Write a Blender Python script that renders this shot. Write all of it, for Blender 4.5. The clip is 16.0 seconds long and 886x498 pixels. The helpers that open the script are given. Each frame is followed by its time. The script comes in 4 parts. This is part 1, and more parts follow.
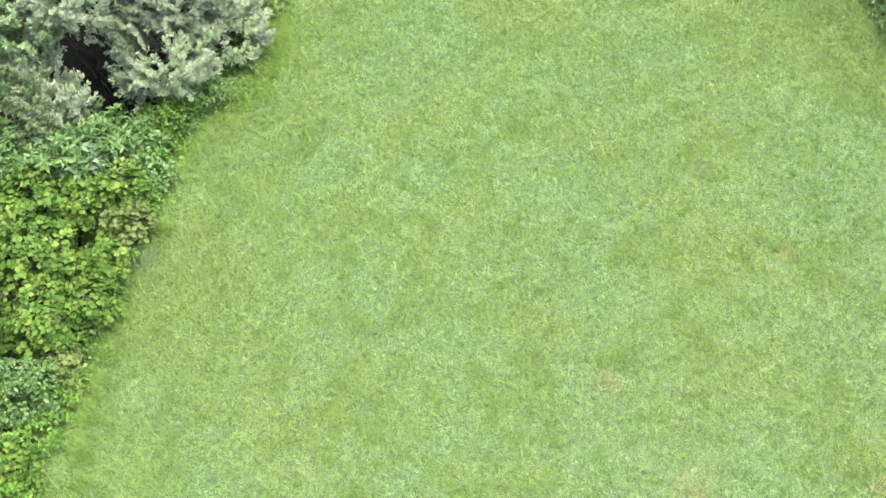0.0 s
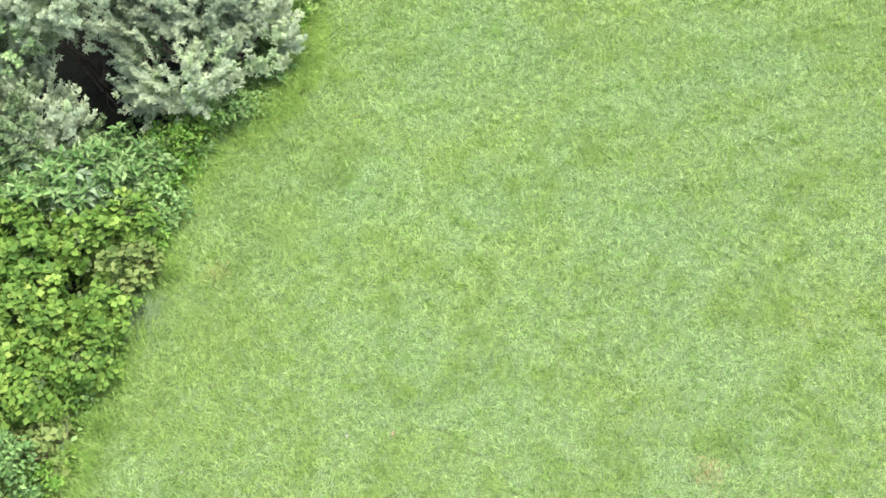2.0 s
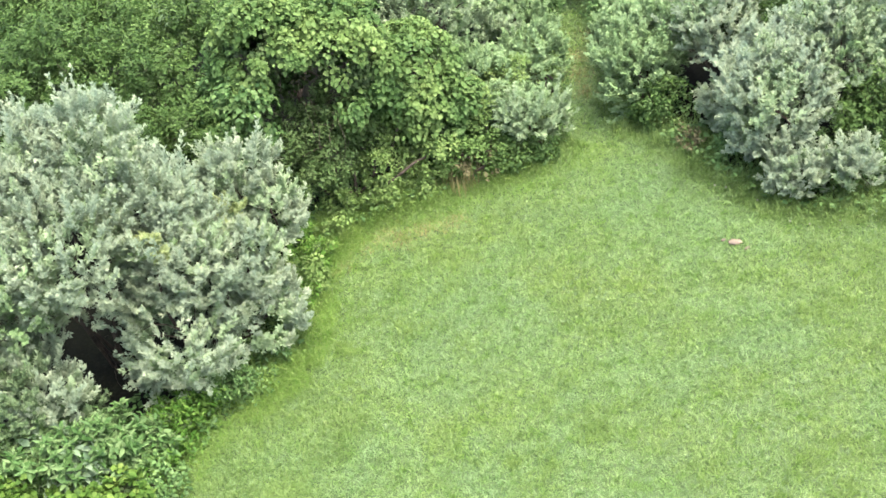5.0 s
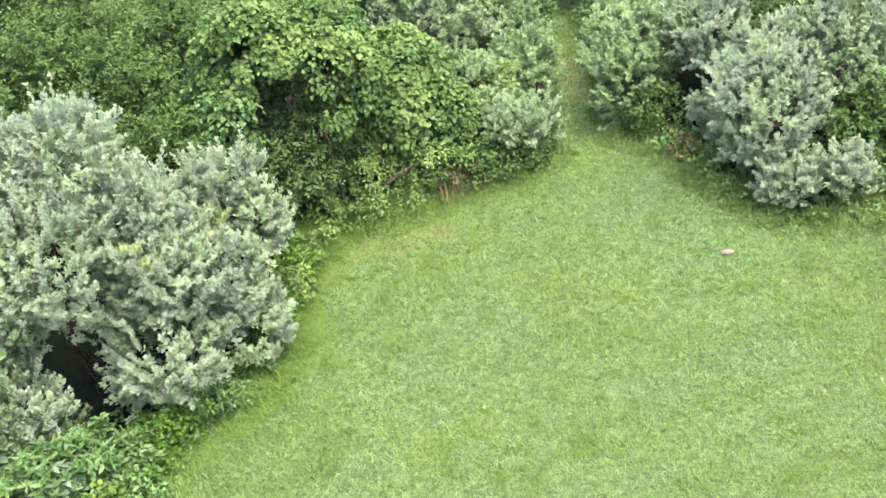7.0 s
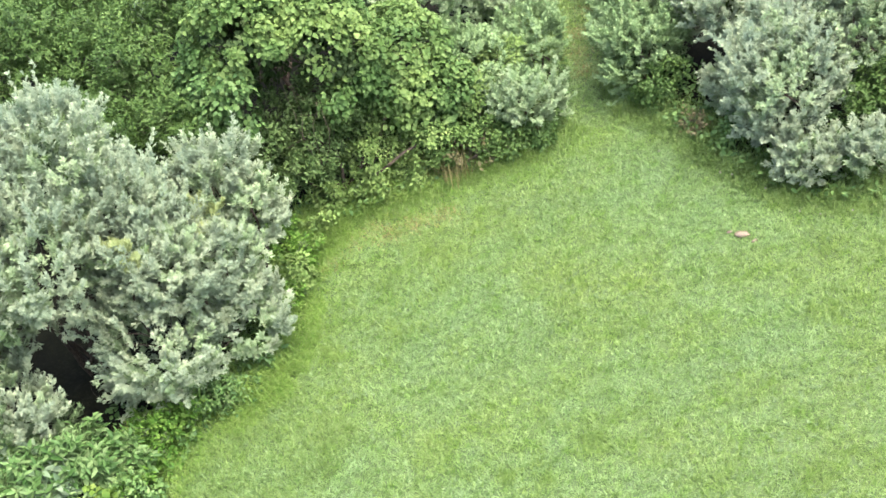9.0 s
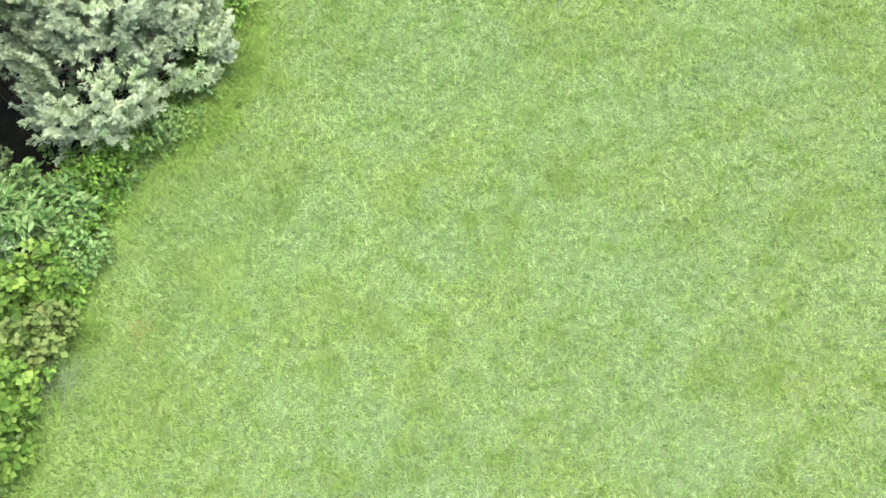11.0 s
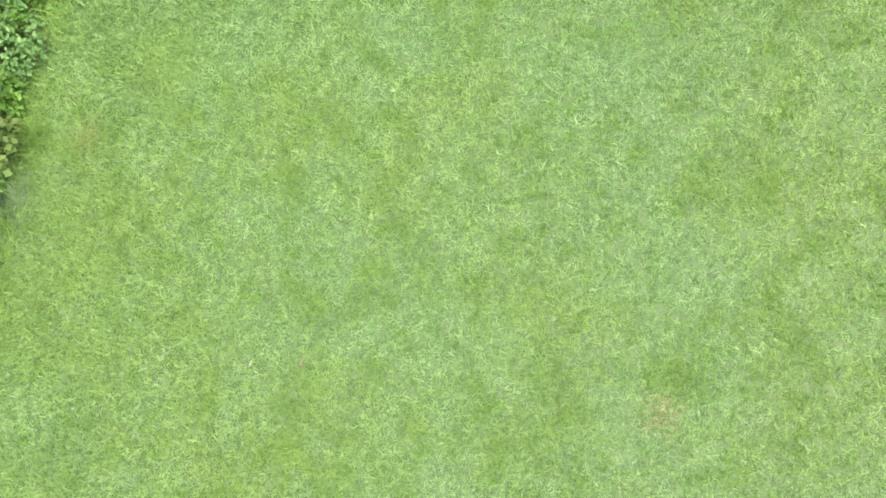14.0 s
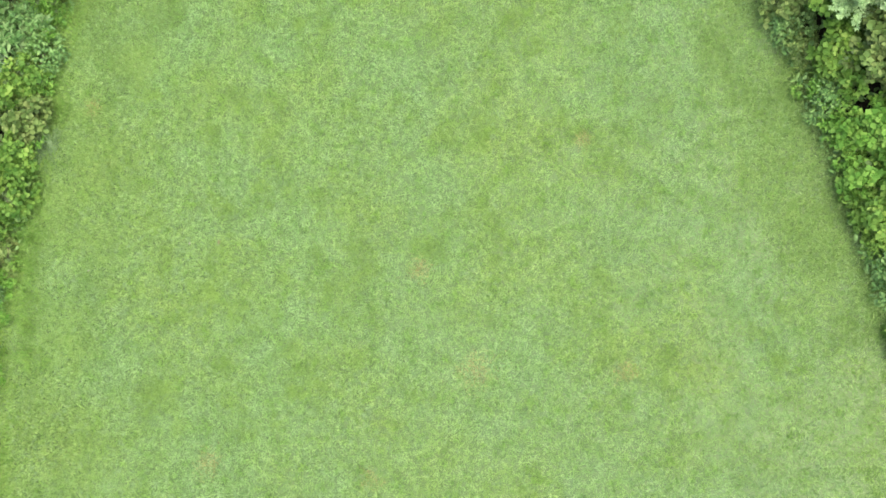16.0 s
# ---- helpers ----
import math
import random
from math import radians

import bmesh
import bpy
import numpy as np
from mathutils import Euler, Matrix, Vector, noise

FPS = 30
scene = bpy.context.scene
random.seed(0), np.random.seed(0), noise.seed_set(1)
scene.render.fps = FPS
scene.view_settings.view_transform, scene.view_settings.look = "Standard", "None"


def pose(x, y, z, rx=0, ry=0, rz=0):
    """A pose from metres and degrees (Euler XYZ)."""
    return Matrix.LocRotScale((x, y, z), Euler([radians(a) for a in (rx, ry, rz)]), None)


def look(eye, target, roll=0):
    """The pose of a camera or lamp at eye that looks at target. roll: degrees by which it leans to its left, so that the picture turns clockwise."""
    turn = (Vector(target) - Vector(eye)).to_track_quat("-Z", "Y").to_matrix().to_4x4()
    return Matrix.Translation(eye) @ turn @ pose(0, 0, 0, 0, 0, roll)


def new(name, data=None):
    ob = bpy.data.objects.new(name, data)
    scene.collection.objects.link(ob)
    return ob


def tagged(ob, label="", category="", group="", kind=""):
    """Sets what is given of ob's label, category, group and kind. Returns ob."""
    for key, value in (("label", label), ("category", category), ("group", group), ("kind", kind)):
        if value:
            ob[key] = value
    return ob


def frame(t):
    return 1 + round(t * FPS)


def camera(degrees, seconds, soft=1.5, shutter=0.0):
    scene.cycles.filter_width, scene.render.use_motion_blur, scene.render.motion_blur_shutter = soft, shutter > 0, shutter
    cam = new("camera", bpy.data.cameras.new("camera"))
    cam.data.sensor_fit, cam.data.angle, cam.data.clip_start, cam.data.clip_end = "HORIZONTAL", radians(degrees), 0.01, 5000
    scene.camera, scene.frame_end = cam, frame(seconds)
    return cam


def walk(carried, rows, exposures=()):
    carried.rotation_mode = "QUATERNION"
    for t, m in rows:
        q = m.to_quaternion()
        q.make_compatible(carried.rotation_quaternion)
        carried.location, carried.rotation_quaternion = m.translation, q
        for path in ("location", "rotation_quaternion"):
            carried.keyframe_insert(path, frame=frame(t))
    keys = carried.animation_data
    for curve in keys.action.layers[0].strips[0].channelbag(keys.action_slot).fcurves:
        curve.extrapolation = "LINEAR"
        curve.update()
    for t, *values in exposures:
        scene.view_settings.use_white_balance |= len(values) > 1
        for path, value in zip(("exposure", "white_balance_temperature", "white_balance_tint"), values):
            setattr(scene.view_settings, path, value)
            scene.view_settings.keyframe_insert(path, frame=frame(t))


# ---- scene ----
cam = camera(40.0, 16.0, soft=1.5, shutter=0.0)
PATH = [
    (0, (-1.178, -2.613, 14.124), (-1.081, -1.377, 12.554), -7.37),
    (0.5, (-1.206, -0.734, 12.342), (-1.156, 0.513, 10.779), -8.99),
    (1, (-1.152, -0.457, 12.153), (-1.112, 0.792, 10.592), -9.36),
    (1.5, (-1.132, -0.347, 12.167), (-1.100, 0.901, 10.604), -9.51),
    (2, (-1.064, -0.248, 12.169), (-1.045, 0.999, 10.606), -9.84),
    (2.5, (-0.987, -0.185, 12.154), (-0.969, 1.082, 10.607), -9.90),
    (3, (-0.752, -0.226, 12.144), (-0.742, 1.126, 10.670), -10.23),
    (3.5, (-0.543, -0.322, 12.126), (-0.537, 1.116, 10.736), -10.34),
    (4, (-0.318, -0.391, 12.129), (-0.318, 1.124, 10.823), -10.46),
    (4.6, (-0.253, -0.323, 12.106), (-0.253, 1.243, 10.861), -10.50),
    (6.5, (-0.055, -0.117, 12.035), (-0.057, 1.451, 10.793), -10.62),
    (7, (0.000, 0.000, 12.000), (-0.003, 1.568, 10.758), -10.67),
    (7.5, (0.064, 0.124, 11.963), (0.059, 1.692, 10.721), -10.74),
    (8, (0.091, 0.273, 11.951), (0.088, 1.839, 10.706), -10.74),
    (9, (0.211, 0.750, 11.882), (0.174, 2.277, 10.591), -12.23),
    (10.3, (0.358, 1.817, 11.798), (0.294, 3.069, 10.240), -14.04),
    (10.5, (0.334, 1.981, 11.788), (0.267, 3.186, 10.193), -14.32),
    (11, (0.348, 2.451, 11.814), (0.265, 3.527, 10.130), -15.55),
    (11.5, (0.429, 3.030, 11.906), (0.320, 3.947, 10.131), -18.02),
    (12, (0.685, 3.673, 11.934), (0.524, 4.411, 10.082), -23.50),
    (12.5, (0.867, 4.153, 11.853), (0.664, 4.731, 9.949), -30.64),
    (13, (1.018, 4.660, 11.826), (0.784, 5.113, 9.892), -38.67),
    (13.5, (1.222, 4.949, 11.756), (0.962, 5.381, 9.820), -42.39),
    (14, (1.405, 5.151, 11.676), (1.125, 5.577, 9.743), -44.76),
    (14.5, (1.870, 5.047, 12.274), (1.569, 5.464, 10.341), -47.30),
    (15, (2.730, 4.500, 13.869), (2.412, 4.901, 11.935), -49.80),
    (15.5, (3.964, 3.902, 16.082), (3.613, 4.254, 14.145), -56.25),
    (16, (5.786, 2.936, 19.193), (5.394, 3.242, 17.256), -63.35),
]
EXPOSURE = 2.87
walk(cam, [(t, look(eye, target, roll)) for t, eye, target, roll in PATH], [(0.0, EXPOSURE - 0.01, 6480, 14), (4.0, EXPOSURE + 0.02, 6470, 15.5), (6.5, EXPOSURE + 0.02, 6460, 17), (8.2, EXPOSURE + 0.02, 6460, 17), (11.0, EXPOSURE - 0.01, 6500, 13), (12.5, EXPOSURE - 0.18, 6520, 8), (14.5, EXPOSURE - 0.25, 6580, 4), (16.0, EXPOSURE - 0.32, 6600, 4)])

# ---- daylight: bright overcast, soft sun high over the clearing ----
SUN_ELEVATION, SUN_TURN = 71.0, 112.0
world = bpy.data.worlds.new("overcast_sky")
scene.world = world
world.use_nodes = True
wn = world.node_tree
sky = wn.nodes.new("ShaderNodeTexSky")
sky.sky_type = "NISHITA"
sky.sun_disc = False
sky.sun_elevation = radians(SUN_ELEVATION)
sky.sun_rotation = radians(SUN_TURN)
sky.air_density, sky.dust_density, sky.ozone_density = 1.0, 6.0, 0.6
wn.links.new(sky.outputs[0], wn.nodes["Background"].inputs[0])
wn.nodes["Background"].inputs[1].default_value = 0.15
sun = new("sun", bpy.data.lights.new("sun", "SUN"))
sun.data.energy, sun.data.angle, sun.data.color = 1.15, radians(60), (1.0, 0.94, 0.84)
az = radians(SUN_TURN)
sun.matrix_world = look((20 * math.sin(az), 20 * math.cos(az), 20 * math.tan(radians(SUN_ELEVATION))), (0, 0, 0))

rng = np.random.default_rng(7)
UP = np.array([0.0, 0.0, 1.0])


# ---- materials ----
def ramp_node(nt, stops):
    node = nt.nodes.new("ShaderNodeValToRGB")
    els = node.color_ramp.elements
    while len(els) < len(stops):
        els.new(0.5)
    for el, (p, c) in zip(els, stops):
        el.position, el.color = p, (*c, 1)
    return node


def noise_node(nt, where, scale, detail=3.0, rough=0.55):
    node = nt.nodes.new("ShaderNodeTexNoise")
    node.inputs["Scale"].default_value = scale
    node.inputs["Detail"].default_value = detail
    node.inputs["Roughness"].default_value = rough
    nt.links.new(where, node.inputs["Vector"])
    return node


def mix_colour(nt, kind, fac, a, b):
    node = nt.nodes.new("ShaderNodeMix")
    node.data_type, node.blend_type = "RGBA", kind
    if isinstance(fac, float):
        node.inputs["Factor"].default_value = fac
    else:
        nt.links.new(fac, node.inputs["Factor"])
    for k, v in (("A", a), ("B", b)):
        sock = [s for s in node.inputs if s.name == k and s.type == "RGBA"][0]
        if isinstance(v, tuple):
            sock.default_value = (*v, 1)
        else:
            nt.links.new(v, sock)
    return [s for s in node.outputs if s.type == "RGBA"][0]


def leaf_material(name, stops, patch=(0.8, 0.8, 0.8), patch_scale=1.2, through_share=0.3, gloss=0.5, patch_high=(1.15, 1.15, 1.15)):
    """Leaves: every leaf its own shade, drifting from spot to spot; some light passes through."""
    m = bpy.data.materials.new(name)
    m.use_nodes = True
    nt = m.node_tree
    geo = nt.nodes.new("ShaderNodeNewGeometry")
    r = ramp_node(nt, stops)
    nt.links.new(geo.outputs["Random Per Island"], r.inputs[0])
    n = noise_node(nt, geo.outputs["Position"], patch_scale, 2.0)
    k = ramp_node(nt, [(0.38, patch), (0.66, patch_high)])
    nt.links.new(n.outputs["Fac"], k.inputs[0])
    c = mix_colour(nt, "MULTIPLY", 1.0, r.outputs[0], k.outputs[0])
    p = nt.nodes["Principled BSDF"]
    nt.links.new(c, p.inputs["Base Color"])
    p.inputs["Roughness"].default_value = gloss
    p.inputs["Specular IOR Level"].default_value = 0.1
    tr = nt.nodes.new("ShaderNodeBsdfTranslucent")
    nt.links.new(c, tr.inputs["Color"])
    mx = nt.nodes.new("ShaderNodeMixShader")
    mx.inputs[0].default_value = through_share
    nt.links.new(p.outputs[0], mx.inputs[1])
    nt.links.new(tr.outputs[0], mx.inputs[2])
    nt.links.new(mx.outputs[0], nt.nodes["Material Output"].inputs[0])
    return m


def plain_material(name, stops, scale, rough=0.85, bump=0.4):
    """Bark, litter, soil: noise at two scales and a fine relief."""
    m = bpy.data.materials.new(name)
    m.use_nodes = True
    nt = m.node_tree
    geo = nt.nodes.new("ShaderNodeNewGeometry")
    n = noise_node(nt, geo.outputs["Position"], scale, 6.0, 0.65)
    r = ramp_node(nt, stops)
    nt.links.new(n.outputs["Fac"], r.inputs[0])
    n2 = noise_node(nt, geo.outputs["Position"], scale * 0.12, 2.0)
    k = ramp_node(nt, [(0.35, (0.72, 0.72, 0.72)), (0.65, (1.15, 1.12, 1.05))])
    nt.links.new(n2.outputs["Fac"], k.inputs[0])
    c = mix_colour(nt, "MULTIPLY", 1.0, r.outputs[0], k.outputs[0])
    p = nt.nodes["Principled BSDF"]
    nt.links.new(c, p.inputs["Base Color"])
    p.inputs["Roughness"].default_value = rough
    p.inputs["Specular IOR Level"].default_value = 0.03
    b = nt.nodes.new("ShaderNodeBump")
    b.inputs["Strength"].default_value = bump
    b.inputs["Distance"].default_value = 0.02
    nt.links.new(n.outputs["Fac"], b.inputs["Height"])
    nt.links.new(b.outputs[0], p.inputs["Normal"])
    return m


def grass_material(name, blades):
    """Mown turf: patches of yellow-green, mid green and bluish clover-green, a metre or so across."""
    m = bpy.data.materials.new(name)
    m.use_nodes = True
    nt = m.node_tree
    geo = nt.nodes.new("ShaderNodeNewGeometry")
    big = noise_node(nt, geo.outputs["Position"], 0.42, 4.0, 0.6)
    r = ramp_node(nt, [(0.32, (0.137, 0.216, 0.084)), (0.45, (0.140, 0.216, 0.078)), (0.58, (0.146, 0.216, 0.066)), (0.70, (0.148, 0.210, 0.056))])
    nt.links.new(big.outputs["Fac"], r.inputs[0])
    small = noise_node(nt, geo.outputs["Position"], 3.2, 3.0)
    k = ramp_node(nt, [(0.34, (0.74, 0.85, 0.50)), (0.45, (0.96, 0.98, 0.91)), (0.66, (1.05, 1.05, 1.14))])
    nt.links.new(small.outputs["Fac"], k.inputs[0])
    c = mix_colour(nt, "MULTIPLY", 1.0, r.outputs[0], k.outputs[0])
    clump = noise_node(nt, geo.outputs["Position"], 13.0, 3.0)
    q = ramp_node(nt, [(0.37, (0.68, 0.80, 0.56)), (0.43, (0.98, 1.0, 0.97)), (0.66, (1.06, 1.05, 1.09))])
    nt.links.new(clump.outputs["Fac"], q.inputs[0])
    c = mix_colour(nt, "MULTIPLY", 1.0, c, q.outputs[0])
    # fine blade grain; its dark end paints shadowed gaps between tufts
    shade_grain = noise_node(nt, geo.outputs["Position"], 34.0, 3.0, 0.7)
    g = ramp_node(nt, [(0.35, (0.58, 0.69, 0.50)), (0.425, (0.95, 0.97, 0.93)), (0.55, (1.04, 1.04, 1.05)), (0.64, (1.09, 1.07, 1.15))])
    nt.links.new(shade_grain.outputs["Fac"], g.inputs[0])
    c = mix_colour(nt, "MULTIPLY", 1.0, c, g.outputs[0])
    if blades:
        t = ramp_node(nt, [(0.0, (0.66, 0.74, 0.58)), (0.3, (0.90, 0.93, 0.89)), (0.8, (0.99, 1.0, 1.0)), (1.0, (1.05, 1.03, 1.08))])
        nt.links.new(geo.outputs["Random Per Island"], t.inputs[0])
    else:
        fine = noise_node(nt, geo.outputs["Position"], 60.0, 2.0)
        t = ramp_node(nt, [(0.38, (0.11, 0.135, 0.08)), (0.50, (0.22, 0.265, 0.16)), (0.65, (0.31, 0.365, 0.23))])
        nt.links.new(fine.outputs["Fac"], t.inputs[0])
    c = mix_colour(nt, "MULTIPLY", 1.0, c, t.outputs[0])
    p = nt.nodes["Principled BSDF"]
    nt.links.new(c, p.inputs["Base Color"])
    p.inputs["Roughness"].default_value = 0.55 if blades else 0.6
    p.inputs["Specular IOR Level"].default_value = 0.3 if blades else 0.26
    if blades:
        tr = nt.nodes.new("ShaderNodeBsdfTranslucent")
        nt.links.new(c, tr.inputs["Color"])
        mx = nt.nodes.new("ShaderNodeMixShader")
        mx.inputs[0].default_value = 0.42
        nt.links.new(p.outputs[0], mx.inputs[1])
        nt.links.new(tr.outputs[0], mx.inputs[2])
        nt.links.new(mx.outputs[0], nt.nodes["Material Output"].inputs[0])
    return m


M_SILVER = leaf_material("silver_olive_leaf", [(0.0, (0.234, 0.289, 0.204)), (0.5, (0.255, 0.311, 0.224)), (1.0, (0.279, 0.333, 0.246))], (0.80, 0.89, 0.82), 2.0, 0.52, 0.75, (1.14, 1.15, 1.02))
M_YOUNG = leaf_material("young_olive_leaf", [(0.0, (0.240, 0.300, 0.130)), (0.5, (0.270, 0.326, 0.150)), (1.0, (0.300, 0.350, 0.176))], (0.85, 0.9, 0.82), 2.0, 0.5, 0.7)
M_OLIVE = leaf_material("olive_green_leaf", [(0.0, (0.042, 0.079, 0.024)), (0.5, (0.059, 0.101, 0.031)), (1.0, (0.079, 0.123, 0.044))], (0.75, 0.8, 0.75), 1.6, 0.3, 0.5)
M_FERN = leaf_material("fern_green_leaf", [(0.0, (0.081, 0.140, 0.037)), (0.5, (0.110, 0.177, 0.049)), (1.0, (0.147, 0.212, 0.068))], (0.75, 0.8, 0.75), 1.6, 0.35, 0.5)
M_FRESH = leaf_material("fresh_weed_leaf", [(0.0, (0.040, 0.100, 0.014)), (0.5, (0.068, 0.142, 0.022)), (1.0, (0.108, 0.184, 0.036))], (0.65, 0.75, 0.65), 2.4, 0.35, 0.6)
M_UNDER = leaf_material("green_olive_leaf", [(0.0, (0.045, 0.080, 0.032)), (0.5, (0.078, 0.122, 0.054)), (1.0, (0.116, 0.165, 0.086))], (0.7, 0.75, 0.7), 1.8, 0.25, 0.6)
M_SAGE = leaf_material("sage_green_leaf", [(0.0, (0.122, 0.196, 0.082)), (0.5, (0.152, 0.230, 0.104)), (1.0, (0.192, 0.268, 0.136))], (0.78, 0.85, 0.75), 2.0, 0.3, 0.55)
M_PALESAGE = leaf_material("pale_sage_leaf", [(0.0, (0.186, 0.262, 0.138)), (0.5, (0.214, 0.288, 0.160)), (1.0, (0.244, 0.312, 0.186))], (0.84, 0.91, 0.85), 2.0, 0.45, 0.7)
M_RUST = leaf_material("dead_leaf", [(0.0, (0.050, 0.052, 0.022)), (0.5, (0.078, 0.076, 0.034)), (1.0, (0.112, 0.104, 0.056))], (0.8, 0.8, 0.8), 3.0, 0.2, 0.7)
# dark inner green that stands in for shade in the gaps between leaves
M_SHADE_INNER = leaf_material("shade_dark_inner_leaf", [(0.0, (0.024, 0.046, 0.014)), (0.6, (0.042, 0.072, 0.024)), (1.0, (0.070, 0.105, 0.042))], (0.8, 0.8, 0.8), 1.5, 0.1, 0.8)
M_WHITE = plain_material("white_petal", [(0.3, (0.150, 0.150, 0.130)), (0.7, (0.200, 0.200, 0.178))], 80.0, 0.6, 0.1)
M_GREY = leaf_material("grey_green_leaf", [(0.0, (0.126, 0.182, 0.092)), (0.5, (0.158, 0.218, 0.116)), (1.0, (0.196, 0.254, 0.148))], (0.8, 0.85, 0.8), 1.3, 0.25, 0.5)
M_VINE = leaf_material("vine_leaf", [(0.0, (0.075, 0.131, 0.035)), (0.5, (0.095, 0.156, 0.043)), (1.0, (0.121, 0.181, 0.056))], (0.50, 0.64, 0.62), 1.3, 0.40, 0.5)
M_BRUSH = leaf_material("brush_leaf", [(0.0, (0.033, 0.067, 0.015)), (0.5, (0.046, 0.088, 0.022)), (1.0, (0.065, 0.112, 0.029))], (0.75, 0.82, 0.8), 1.0, 0.3, 0.5)
M_DARK = leaf_material("dark_green_leaf", [(0.0, (0.031, 0.068, 0.020)), (0.5, (0.057, 0.114, 0.031)), (1.0, (0.097, 0.160, 0.051))], (0.8, 0.85, 0.85), 1.2, 0.25, 0.45)
M_LIME = leaf_material("bramble_leaf", [(0.0, (0.030, 0.068, 0.010)), (0.3, (0.054, 0.106, 0.017)), (0.8, (0.080, 0.138, 0.024)), (1.0, (0.108, 0.158, 0.034))], (0.55, 0.68, 0.6), 2.2, 0.36, 0.6)
M_WEED = leaf_material("broad_weed_leaf", [(0.0, (0.031, 0.075, 0.019)), (0.5, (0.058, 0.113, 0.034)), (1.0, (0.106, 0.163, 0.065))], (0.8, 0.85, 0.8), 1.5, 0.28, 0.4)
M_PALELEAF = leaf_material("pale_broad_leaf", [(0.0, (0.080, 0.136, 0.070)), (0.5, (0.104, 0.160, 0.090)), (1.0, (0.132, 0.184, 0.114))], (0.85, 0.88, 0.85), 2.0, 0.3, 0.5)
M_OLD = leaf_material("bronze_bramble_leaf", [(0.0, (0.032, 0.060, 0.013)), (0.5, (0.052, 0.086, 0.021)), (1.0, (0.080, 0.108, 0.032))], (0.8, 0.8, 0.8), 2.0, 0.2, 0.6)
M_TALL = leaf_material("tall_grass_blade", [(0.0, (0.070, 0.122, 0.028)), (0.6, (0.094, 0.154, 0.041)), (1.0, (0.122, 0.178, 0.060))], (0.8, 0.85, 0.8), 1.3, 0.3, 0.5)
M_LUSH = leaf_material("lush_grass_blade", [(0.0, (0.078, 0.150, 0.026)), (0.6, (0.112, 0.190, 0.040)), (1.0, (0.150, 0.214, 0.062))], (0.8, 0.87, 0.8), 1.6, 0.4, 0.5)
M_DRY = leaf_material("dry_grass_blade", [(0.0, (0.130, 0.126, 0.048)), (0.5, (0.166, 0.155, 0.064)), (1.0, (0.198, 0.182, 0.086))], (0.85, 0.82, 0.8), 3.0, 0.2, 0.7)
# litter colour is blackened to carry the shade under the canopy
M_SHADE_LITTER = plain_material("shaded_litter", [(0.3, (0.003, 0.004, 0.002)), (0.55, (0.006, 0.007, 0.004)), (0.75, (0.014, 0.014, 0.008))], 22.0)
M_BARK = plain_material("shrub_bark", [(0.3, (0.024, 0.020, 0.016)), (0.7, (0.070, 0.060, 0.048))], 40.0)
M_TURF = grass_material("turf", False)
M_BLADE = grass_material("turf_blade", True)
M_TUFT = leaf_material("tuft_blade", [(0.0, (0.069, 0.119, 0.024)), (0.5, (0.091, 0.150, 0.034)), (1.0, (0.114, 0.173, 0.047))], (0.85, 0.9, 0.85), 2.0, 0.3, 0.5)
M_CRAB = leaf_material("crabgrass_blade", [(0.0, (0.078, 0.126, 0.050)), (0.5, (0.092, 0.143, 0.062)), (1.0, (0.108, 0.160, 0.076))], (0.88, 0.92, 0.88), 1.0, 0.25, 0.5)
M_PALE = plain_material("bleached_wood", [(0.3, (0.080, 0.070, 0.052)), (0.7, (0.145, 0.127, 0.096))], 60.0, 0.8, 0.3)


# ---- mesh helpers ----
def unit(v):
    return v / np.maximum(np.linalg.norm(v, axis=-1, keepdims=True), 1e-9)


def mesh_of(name, verts, faces, material):
    """A mesh from an array of corners and an equal-sided array of faces."""
    me = bpy.data.meshes.new(name)
    n, k = faces.shape
    me.vertices.add(len(verts))
    me.vertices.foreach_set("co", verts.astype(np.float32).ravel())
    me.loops.add(n * k)
    me.loops.foreach_set("vertex_index", faces.astype(np.int32).ravel())
    me.polygons.add(n)
    me.polygons.foreach_set("loop_start", np.arange(0, n * k, k, dtype=np.int32))
    me.update(calc_edges=True)
    me.materials.append(material)
    return me


def part(name, bm, material, parent, label=""):
    """A bmesh as one mesh object under a thing."""
    me = bpy.data.meshes.new(name)
    bm.to_mesh(me)
    bm.free()
    me.materials.append(material)
    ob = new(name, me)
    ob.parent = parent
    if label:
        tagged(ob, label)
    return ob


